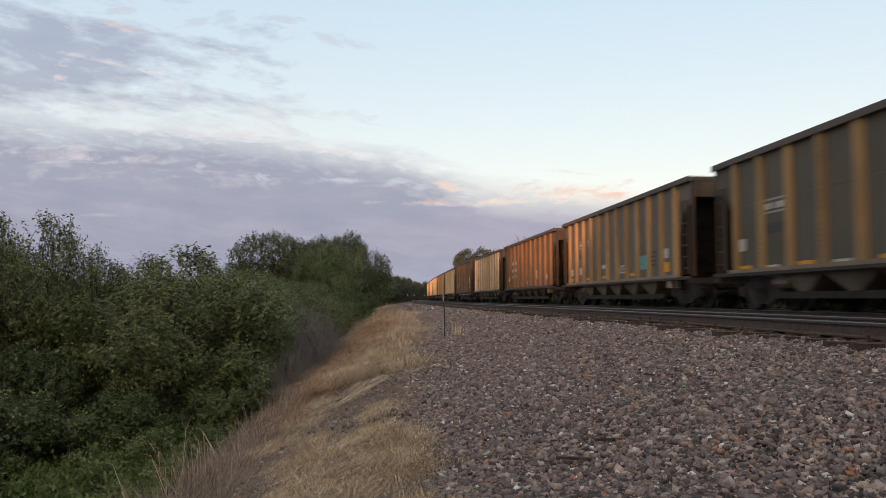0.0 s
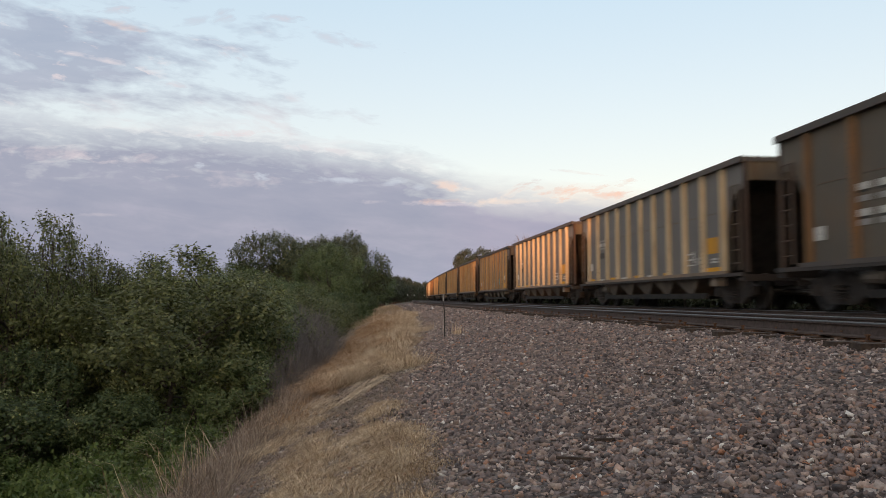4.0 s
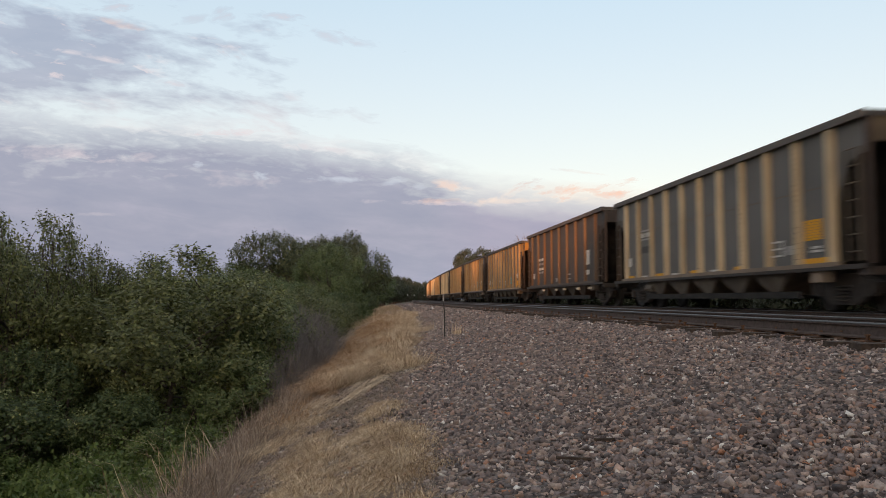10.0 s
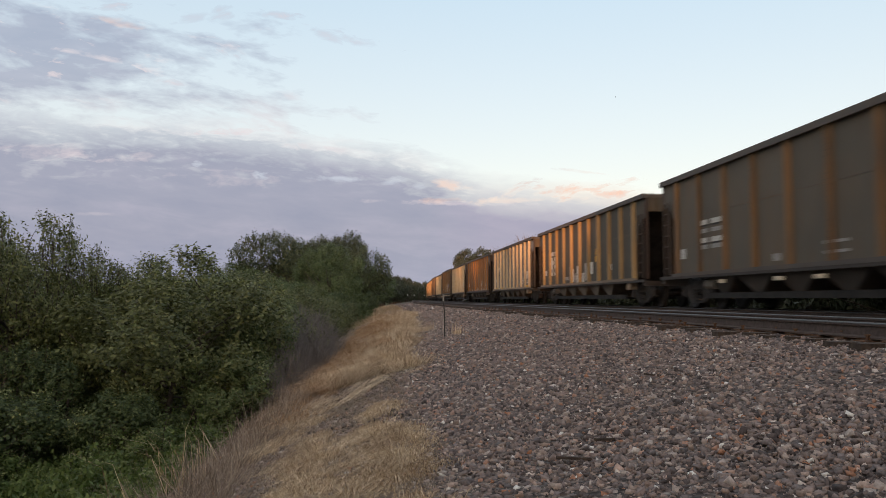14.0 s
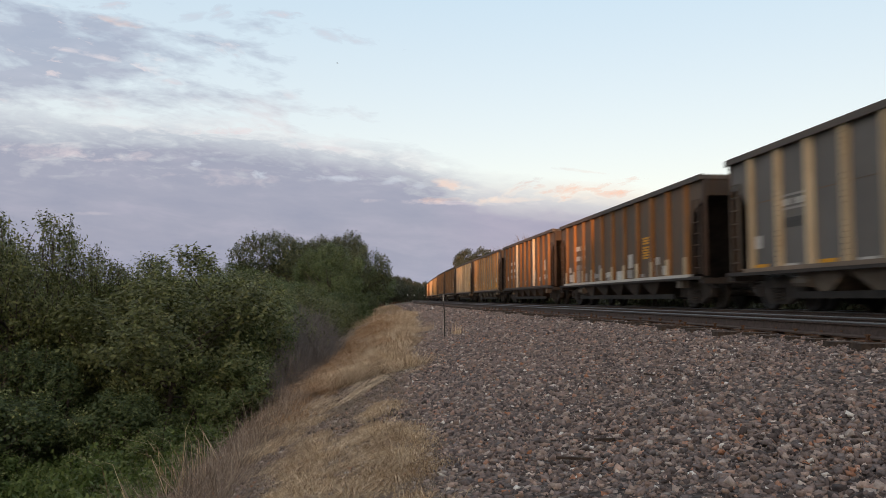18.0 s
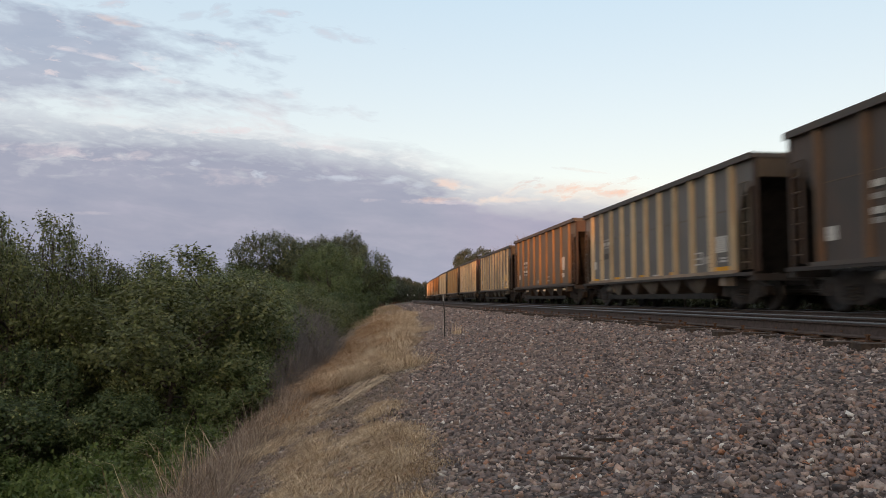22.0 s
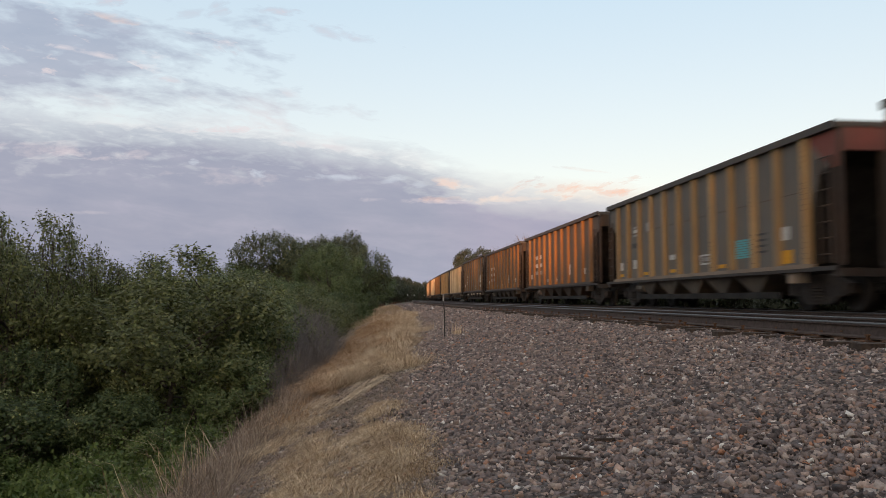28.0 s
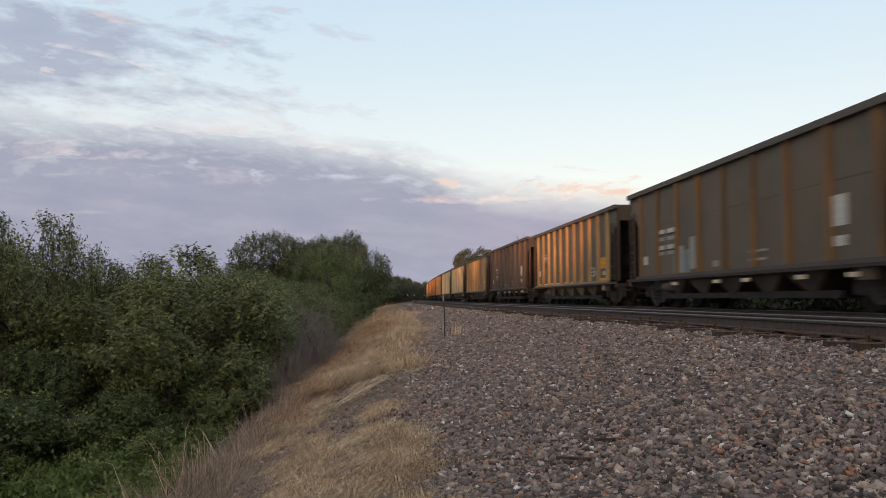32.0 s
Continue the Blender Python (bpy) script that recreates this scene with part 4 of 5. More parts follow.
def place_plants():
    r = random.Random(4)
    def stand(proto, x, y, width, top):
        """A plant of that width, whose crown reaches the height top."""
        wide, high = NATURAL[proto]
        size = width / wide
        put(proto, x, y, r.uniform(0, 360), size, (top - float(ground_z(x, y)) + 0.1) / high / size)

    # the near thicket, row behind row: place, width, height reached
    for proto, x, y, width, top in [
            (bush_small, -6.4, 14.4, 2.4, -1.5), (bush_small, -8.0, 15.4, 2.8, -1.3), (bush_small, -2.75, 15.6, 1.9, -0.9), (bush_small, -4.6, 14.8, 2.0, -1.45),
            (bush_green, -6.6, 16.6, 2.8, -0.75), (bush_olive, -4.2, 17.3, 4.9, 0.95), (bush_yellow, -5.9, 19.2, 3.8, 0.8),
            (bush_small, -2.6, 17.9, 2.0, -0.35), (bush_yellow, -3.2, 20.2, 3.3, 0.75), (bush_olive, -8.6, 22.6, 4.6, 0.5), (bush_small, -2.5, 21.4, 2.2, -0.2), (bush_green, -3.0, 23.0, 2.6, 0.1),
            (bush_olive, -4.9, 24.4, 4.6, 1.15), (bush_green, -10.6, 24.4, 4.4, 0.45), (bush_olive, -7.0, 26.4, 5.0, 1.2), (bush_yellow, -3.1, 27.0, 3.4, 0.45), (bush_green, -9.2, 27.4, 5.0, 0.8),
            (bush_olive, -12.8, 30.0, 5.0, 0.6), (bush_olive, -4.4, 32.0, 4.4, 1.0), (bush_green, -7.2, 33.5, 5.0, 1.3), (bush_yellow, -2.9, 33.6, 3.6, 0.55), (bush_olive, -10.4, 36.0, 5.6, 1.4),
            (bush_green, -4.8, 38.5, 4.6, 1.2), (bush_olive, -2.6, 41.5, 3.6, 0.6), (bush_yellow, -8.2, 42.0, 5.0, 1.5), (bush_green, -4.8, 46.0, 4.6, 1.2), (bush_olive, -12.4, 43.0, 5.6, 1.2),
            (bush_green, -1.9, 50.0, 3.8, 0.7), (bush_green, -7.2, 50.0, 5.0, 1.4), (bush_olive, -4.0, 53.5, 4.4, 1.1), (bush_olive, -14.5, 38.0, 5.4, 0.8), (bush_olive, -18.0, 46.0, 6.0, 1.0), (bush_green, -1.3, 60.0, 3.6, 0.9)]:
        stand(proto, x, y, width, top)
    for x, y, width, top in [(-8.5, 17.9, 4.0, 2.1), (-6.95, 19.4, 2.7, 1.65), (-10.6, 20.8, 4.6, 2.4)]:
        stand(tree_scrub, x, y, width, top)
    for x, y, size in [(-2.0, 18.6, 0.85), (-1.75, 20.2, 1.0), (-1.65, 22.3, 0.95), (-2.25, 19.8, 1.05), (-2.1, 24.2, 1.1), (-1.75, 16.9, 0.62), (-1.5, 18.0, 0.6), (-1.35, 19.6, 0.6), (-1.95, 15.6, 0.5), (-1.3, 21.6, 0.65), (-2.2, 26.5, 1.0), (-2.3, 29.6, 0.9), (-9.2, 41.5, 1.9)]:
        put(shrub_bare, x, y, r.uniform(0, 360), size, 1.08)
    for x, y in [(-3.2, 12.9), (-4.4, 12.8), (-5.2, 13.4), (-6.4, 13.0), (-3.9, 13.7)]:
        put(bush_weed, x + r.uniform(-0.2, 0.2), y, r.uniform(0, 360), r.uniform(0.6, 0.85), r.uniform(0.5, 0.9))
    # the big trees further on
    stand(tree_round, -7.4, 66.5, 9.2, 6.4)
    stand(tree_round, -2.6, 66.0, 7.6, 6.3)
    stand(tree_round, -5.1, 69.0, 7.6, 6.2)
    stand(tree_olive, -2.9, 56.8, 5.4, 4.4)
    stand(tree_olive, -10.5, 64.0, 6.0, 3.2)
    stand(tree_olive, -0.4, 78.0, 5.5, 3.7)
    for y in range(88, 500, 9):
        x = float(bend(y))
        low = 1.05 if y < 170 else 1.42
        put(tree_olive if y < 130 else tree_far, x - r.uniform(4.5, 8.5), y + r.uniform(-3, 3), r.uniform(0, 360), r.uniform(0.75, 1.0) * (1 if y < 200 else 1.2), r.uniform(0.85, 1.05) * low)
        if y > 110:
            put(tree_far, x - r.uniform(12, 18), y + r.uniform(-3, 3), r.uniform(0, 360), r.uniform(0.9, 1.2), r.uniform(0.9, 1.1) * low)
    # beyond the train
    for k in range(46):
        y = 6 + k * 3.0
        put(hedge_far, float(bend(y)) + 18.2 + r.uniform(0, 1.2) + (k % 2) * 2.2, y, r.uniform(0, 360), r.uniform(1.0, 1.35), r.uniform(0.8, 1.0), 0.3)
    for off, y, size, tall in [(14.8, 215, 0.8, 1.0), (15.0, 240, 0.85, 1.1), (17.2, 138, 0.9, 1.2), (17.5, 146, 1.05, 1.3), (18.5, 152, 1.1, 1.32), (20.5, 148, 1.1, 1.3), (18.0, 162, 1.0, 1.3), (16.6, 176, 0.95, 1.15), (16.5, 192, 0.9, 1.1), (17.0, 210, 1.0, 1.15), (19.0, 230, 1.1, 1.2), (22.0, 140, 0.9, 1.0), (18, 260, 1.1, 1.1), (18, 300, 1.2, 1.1), (19, 340, 1.2, 1.1)]:
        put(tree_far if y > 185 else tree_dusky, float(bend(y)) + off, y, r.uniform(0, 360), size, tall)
    put(tree_bare, 19.4, 92, 0, 1.0, 1.0)
    put(tree_bare, 19.5, 99, 100, 0.95, 1.0)
    # the grove behind the camera that keeps the low sun off the near ground
    for x, y, size, tall in [(-7.8, -21.6, 1.1, 1.2), (-5.6, -24.4, 1.15, 1.25), (-0.8, -27.6, 1.2, 1.2), (-9.3, -31.4, 1.25, 1.25), (-12.4, -36.0, 1.25, 1.25), (-3.7, -35.4, 1.25, 1.25)]:
        put(grove, x, y, r.uniform(0, 360), size, tall)
    # unseen tree line to the west, of even height, added to cut the sun
    for k in range(38):
        put(grove, -40.0 - (k % 2) * 3.0, -130 + k * 4.4, r.uniform(0, 360), 1.0, r.uniform(1.26, 1.32))
    # unseen trees stretched slim, added so slits of sun reach the far cars
    for k in range(13):
        put(grove, -25.0 + r.uniform(-1, 1), -32.0 + k * 5.4, r.uniform(0, 360), 0.32, r.uniform(4.2, 4.7))

    # a second row of bushes closes the gaps beyond the far track
    for k in range(20):
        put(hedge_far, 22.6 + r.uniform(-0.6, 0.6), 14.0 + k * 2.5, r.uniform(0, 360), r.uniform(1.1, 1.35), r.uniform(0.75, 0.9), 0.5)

place_plants()


# ---- ballast ----
def stones(x0, x1, y0, y1, step, size, rng, faces):
    nx, ny = int((x1 - x0) / step), int((y1 - y0) / step)
    gx, gy = np.meshgrid(np.arange(nx), np.arange(ny))
    x = x0 + (gx.ravel() + rng.random(gx.size)) * step
    y = y0 + (gy.ravel() + rng.random(gx.size)) * step
    keep = (x < 0.7 * y + 0.4) & (x > 0.12 + 0.08 * np.sin(y * 1.7) + 0.03 * y.clip(0, 40) - 0.3 * rng.random(len(x)) ** 3)
    keep |= (x <= 0.3) & (x > -2.0) & (rng.random(len(x)) < 0.34)
    x, y = x[keep], y[keep]
    x = x + bend(y)
    n = len(x)
    if faces == 12:
        v = np.array([(a, b, c) for a in (-1, 1) for b in (-1, 1) for c in (-1, 1)], float) * 0.66
        f = np.array([(0, 1, 3), (0, 3, 2), (4, 6, 7), (4, 7, 5), (0, 4, 5), (0, 5, 1), (2, 3, 7), (2, 7, 6), (0, 2, 6), (0, 6, 4), (1, 5, 7), (1, 7, 3)])
    else:
        v = np.array([(1, 0, 0), (-1, 0, 0), (0, 1, 0), (0, -1, 0), (0, 0, 1), (0, 0, -1)], float)
        f = np.array([(0, 2, 4), (2, 1, 4), (1, 3, 4), (3, 0, 4), (2, 0, 5), (1, 2, 5), (3, 1, 5), (0, 3, 5)])
    p = v[None] * (1 + rng.uniform(-0.3, 0.3, (n, len(v), 1))) + rng.normal(0, 0.1, (n, len(v), 3))
    p = p * (np.array([1.0, 0.76, 0.5]) * rng.uniform(0.75, 1.25, (n, 1, 3)))
    q = rng.normal(size=(n, 4)) * np.array([1.0, 0.34, 0.34, 1.0])
    q /= np.linalg.norm(q, axis=1)[:, None]
    w, i, j, k = q.T
    rot = np.stack([1 - 2 * (j * j + k * k), 2 * (i * j - k * w), 2 * (i * k + j * w), 2 * (i * j + k * w), 1 - 2 * (i * i + k * k), 2 * (j * k - i * w),
                    2 * (i * k - j * w), 2 * (j * k + i * w), 1 - 2 * (i * i + j * j)], -1).reshape(n, 3, 3)
    p = np.einsum("nij,nvj->nvi", rot, p) * (size / 2 * np.clip(rng.lognormal(0, 0.32, (n, 1, 1)), 0.45, 1.9))
    z = ground_z(x, y) + rng.uniform(-0.024, 0.012, n)
    p = p + np.stack([x, y, z], -1)[:, None, :]
    tris = (f[None] + (np.arange(n) * len(v))[:, None, None]).reshape(-1, 3)
    return p.reshape(-1, 3), tris


def build_ballast():
    r = np.random.default_rng(9)
    packs = [stones(-2.0, 5.7, 2.2, 9, 0.0262, 0.048, r, 12), stones(-2.0, 5.7, 9, 16, 0.031, 0.054, r, 12), stones(-0.3, 5.7, 16, 28, 0.041, 0.064, r, 12), stones(-0.3, 5.6, 28, 50, 0.066, 0.09, r, 8), stones(-0.3, 5.2, 50, 110, 0.15, 0.19, r, 8)]
    vs, ts, base = [], [], 0
    for v, t in packs:
        vs.append(v)
        ts.append(t + base)
        base += len(v)
    tagged(new("ballast_stones", tri_mesh("ballast_stones", np.concatenate(vs), np.concatenate(ts), stone_mat)), "loose crushed grey and pinkish ballast stones", "gravel", kind="stuff")


build_ballast()


# ---- dry grass and weeds ----
def blades(x, y, length, width, lean, rng, rise=0.75, droop=0.5, fan=0.5):
    """Thin two-piece blades standing at x, y, leaning the given way."""
    n = len(x)
    z = ground_z(x, y)
    a = rng.uniform(0, 2 * np.pi, n)
    tilt = np.stack([np.cos(a), np.sin(a), np.zeros(n)], -1) * rng.uniform(0.1, 1.0, (n, 1)) * fan + lean
    l = (length * rng.uniform(0.5, 1.3, n))[:, None]
    root = np.stack([x, y, z - 0.02], -1)
    up = np.array([0, 0, 1.0]) * rise * rng.uniform(0.6, 1.3, (n, 1))
    mid = root + (tilt * 0.6 + up) * l * 0.5
    tip = mid + (tilt * 1.1 + up * (1 - droop) - np.array([0, 0, droop * 0.35])) * l * 0.5
    for p in (mid, tip):
        p[:, 2] = np.maximum(p[:, 2], ground_z(p[:, 0], p[:, 1]) + 0.012 + 0.04 * rng.random(n))
    b = rng.uniform(0, 2 * np.pi, n)
    side = np.stack([-np.sin(b), np.cos(b) * 0.4, np.zeros(n)], -1) * width / 2
    return np.concatenate([np.stack([root - side, root + side, mid + side * 0.8, mid - side * 0.8], 1), np.stack([mid - side * 0.8, mid + side * 0.8, tip + side * 0.15, tip - side * 0.15], 1)])


def build_grass():
    r = np.random.default_rng(21)
    packs = []
    def tuft(x, y, m, length, width, spread, lean, rise=0.62, droop=0.95):
        a, rad = r.uniform(0, 6.283, m), np.abs(r.normal(0, spread, m))
        way = np.stack([np.cos(a), np.sin(a), np.zeros(m)], -1) * (0.25 + 0.55 * rad / spread)[:, None] + np.array([*lean, 0.0])
        return blades(x + np.cos(a) * rad, y + np.sin(a) * rad, length, width, way, r, rise, droop, 0.3)

    def matted(x, y):
        """How thick the straw lies at x, y: one strip along the stones, one further down the slope."""
        strip = 1.0 - ((x - 0.16 + 0.02 * (y - 6)) / 0.42) ** 2
        lower = 1.0 - ((x + 0.45 + 0.14 * (y - 6)) / 0.52) ** 2
        if y > 8.9:
            strip -= (y - 8.9) * 1.2
        return max(strip, lower) + 1.1 * noise.noise(Vector((x * 1.6, y * 1.1, 3.0))) + 0.5 * noise.noise(Vector((x * 4.0, y * 3.0, 5.0)))

    # short flattened mats near the camera, in patches with bare soil between
    for k in range(2600):
        x, y = 0.75 - 2.6 * r.random(), 3.2 + 8.2 * r.random()
        thick = matted(x, y)
        if thick < 0.6:
            continue
        m, a = 50, r.normal(-2.3, 0.9)
        packs.append(blades(x + r.normal(0, 0.07, m), y + r.normal(0, 0.07, m), r.uniform(0.07, 0.16), 0.0048, np.array([math.cos(a), math.sin(a), 0]) * r.uniform(0.3, 0.9), r, 0.5, 0.85, 0.8))
        if r.random() < 0.2 and thick > 0.7:
            packs.append(tuft(x, y, 80, r.uniform(0.16, 0.3), 0.0055, r.uniform(0.05, 0.1), (r.normal(-0.3, 0.35), r.normal(-0.3, 0.3)), 0.6, 0.9))
    # long combed bundles lying down the slope
    for k in range(15):
        q = r.random()
        x, y = 0.85 - 1.35 * q + r.normal(0, 0.22), 14.0 - 2.7 * q + r.normal(0, 0.2)
        m, a = 46, r.normal(-2.1, 0.16)
        packs.append(blades(x + r.normal(0, 0.08, m), y + r.normal(0, 0.1, m), r.uniform(0.6, 1.1), 0.007, np.array([math.cos(a), math.sin(a), 0]) * 1.05, r, 0.14, 0.9, 0.13))
    # the stand of tall grass along the ridge, tuft by tuft; its lower side is redder
    tawny = []
    for k in range(300):
        y = 13.6 + 36 * r.random() ** 1.45
        q = r.random()
        x = -1.5 + 0.045 * y + (1.72 + 0.011 * y) * q - 0.25
        if noise.noise(Vector((x * 1.3, y * 0.45, 11.0))) < -0.22:
            continue
        (tawny if q + r.normal(0, 0.16) < 0.5 else packs).append(tuft(x, y, 230, r.uniform(0.36, 0.72), 0.005 + 0.00024 * y, r.uniform(0.09, 0.2), (r.normal(-0.15, 0.35), r.normal(-0.4, 0.3))))
    # thin brown growth on the slope below the ridge
    for k in range(150):
        y = 10.5 + 16 * r.random()
        x = -1.5 + 0.03 * y + r.normal(0, 0.28)
        tawny.append(tuft(x, y, 60, r.uniform(0.2, 0.5), 0.005 + 0.0002 * y, r.uniform(0.1, 0.22), (r.normal(-0.1, 0.5), r.normal(-0.3, 0.4)), 0.5))
    tagged(new("tawny_grass", quads_mesh("tawny_grass", np.concatenate(tawny), 4, tawny_mat)), "reddish-brown dead grass on the slope below the ridge", "grass", kind="stuff")
    for k in range(160):
        y = 44.0 + 60 * r.random()
        x = 2.4 - 3.2 * r.random() + float(bend(y))
        m = 50
        packs.append(blades(x + r.normal(0, 0.3, m), y + r.normal(0, 0.5, m), 0.6, 0.02, np.array([-0.2, 0, 0]), r, 0.8, 0.6, 0.5))
    for x, y, m in [(2.35, 20.9, 70), (1.9, 25, 60), (1.0, 29, 90), (1.6, 38, 120)]:
        packs.append(blades(x + r.normal(0, 0.1, m), y + r.normal(0, 0.1, m), 0.42, 0.01, np.array([0.0, 0, 0]), r, 0.9, 0.4, 0.5))
    for k in range(15):
        m = 5
        packs.append(blades(-2.35 + r.normal(0, 0.28) + r.normal(0, 0.06, m), 10.3 + r.normal(0, 0.6) + r.normal(0, 0.06, m), r.uniform(0.9, 1.45), 0.0075, np.array([r.normal(-0.35, 0.5), r.normal(-0.1, 0.15), 0]), r, 0.85, 0.55, 0.12))
    tagged(new("dry_grass", quads_mesh("dry_grass", np.concatenate(packs), 4, straw_mat)), "matted straw-yellow dry grass on the ballast edge", "grass", kind="stuff")
    packs = []
    for k in range(330):
        y = 6.8 + 10.5 * r.random()
        x = -1.2 - 0.02 * y - 0.95 * r.random() ** 1.2 + 0.06 * max(0.0, y - 9)
        m = 20
        packs.append(blades(x + r.normal(0, 0.14, m), y + r.normal(0, 0.16, m), r.uniform(0.35, 0.9), 0.0042 + 0.0002 * y, np.array([r.normal(0.15, 0.5), r.normal(-0.15, 0.4), 0]), r, 0.66, 0.6, 0.55))
    # single tall stalks before the dark thicket
    for k in range(26):
        y = 12.2 + 5.0 * r.random()
        m = 2
        packs.append(blades(-1.5 + 0.02 * y - 0.9 * r.random() + r.normal(0, 0.06, m), y + r.normal(0, 0.06, m), r.uniform(0.5, 1.25), 0.008, np.array([r.normal(0, 0.3), r.normal(0, 0.2), 0]), r, 0.9, 0.3, 0.25))
    # brown litter pressed on the soil
    for k in range(1700):
        y = 3.0 + 14 * r.random()
        x = 0.5 - 2.6 * r.random()
        m = 14
        packs.append(blades(x + r.normal(0, 0.12, m), y + r.normal(0, 0.12, m), r.uniform(0.1, 0.3), 0.006, np.array([r.normal(0, 0.7), r.normal(0, 0.7), 0]), r, 0.14, 0.9, 0.8))
    for x, y, lean in [(-2.3, 8.4, -0.9), (-2.2, 8.8, -1.1), (-2.1, 9.4, -0.8), (-2.0, 7.6, -0.5), (-2.4, 9.9, 0.2), (-2.2, 10.6, 0.3), (-2.5, 10.8, -0.3), (-2.6, 11.2, 0.3), (-2.45, 11.6, -0.1), (-2.6, 9.8, -0.5)]:
        m = 16
        packs.append(blades(x + r.normal(0, 0.1, m), y + r.normal(0, 0.1, m), 1.0, 0.008, np.array([lean, -0.1, 0]), r, 0.8, 0.7, 0.3))
    tagged(new("dead_weeds", quads_mesh("dead_weeds", np.concatenate(packs), 4, grey_straw_mat)), "tall grey-brown dead weed stalks on the slope", "weeds", kind="stuff")
    # leafy upright weeds, thick at the slope's foot
    n, per = 2600, 14
    y = 9.6 + 6.0 * r.random(n)
    x = -2.55 - 6.5 * r.random(n)
    tall = np.array([0.16 + 0.6 * max(0.0, noise.noise(Vector((a * 0.9, b * 0.9, 7.0))) + 0.3) for a, b in zip(x.tolist(), y.tolist())]) * r.uniform(0.5, 1.5, n) * np.clip((-2.2 - x) * 1.2, 0.3, 1.2)
    up = np.stack([r.normal(0, 0.22, n), r.normal(0, 0.22, n), np.ones(n)], -1) * tall[:, None]
    foot = np.stack([x, y, ground_z(x, y)], -1)
    places = np.repeat(foot, per, 0) + np.repeat(up, per, 0) * r.random((n * per, 1)) ** 0.7 + r.normal(0, 0.05, (n * per, 3))
    tagged(new("green_weeds", quads_mesh("green_weeds", leaf_cards(places, 0.085, r, np.array([0.0, 0.0, 0.7])), 4, LEAF[3])), "low fresh green weeds at the slope's foot", "weeds", kind="stuff")


build_grass()


# ---- marker post ----
def marker_post():
    root = tagged(new("marker_post"), "thin dark steel marker post standing in the ballast", "post")
    z = float(ground_z(2.0, 20.7))
    root.location = (2.0, 20.7, z)
    part("post", Shape().tube([(0, 0, -0.2), (0.005, 0, 0.6), (-0.03, 0, 1.0)], [0.017, 0.017, 0.015], 6).mesh("post"), truck_mat, root)
    part("reflector", Shape().box(-0.05, -0.02, 0.98, -0.01, 0.02, 1.16).mesh("reflector"), grey_mark, root, "pale tip plate")


marker_post()


# ---- ties ----
def build_ties():
    r = random.Random(8)
    tie = Shape().box(-1.3, -0.115, -0.36, 1.3, 0.115, -0.19, 0.012).mesh("tie")
    plate = Shape().box(-0.19, -0.09, -0.19, 0.19, 0.09, -0.177).mesh("tie_plate")
    spike = Shape().box(-0.018, -0.018, -0.18, 0.018, 0.018, -0.13, 0.004).box(-0.03, -0.02, -0.135, 0.03, 0.02, -0.118).mesh("spike")
    for k in range(190):
        y = 4.0 + k * 0.53
        ob = part("tie", tie, tie_mat, track_near)
        ob.matrix_basis = pose(NEAR_TRACK + float(bend(y)) + r.uniform(-0.13, 0.13), y + r.uniform(-0.04, 0.04), r.uniform(-0.02, 0.003), r.uniform(-1, 1), 0, r.uniform(-2, 2))
        for side in (-0.7525, 0.7525):
            p = part("tie_plate", plate, plate_mat, ob)
            p.location.x = side
            if side < 0 and y < 40:
                q = part("spike", spike, plate_mat, ob)
                q.location = (side - 0.1, r.choice((-0.04, 0.04)), r.uniform(0, 0.03))
    s = Shape()
    for centre, y0 in ((NEAR_TRACK, 105.0), (FAR_TRACK, 0.0)):
        for k in range(int((320 - y0) / 0.53)):
            y = y0 + k * 0.53
            x = centre + float(bend(y))
            s.box(x - 1.3, y - 0.115, -0.36, x + 1.3, y + 0.115, -0.19)
    me = bpy.data.meshes.new("far_ties")
    me.from_pydata(s.v, [], s.f)
    tagged(part("far_ties", me, tie_mat, track_far), "", kind="stuff")


build_ties()


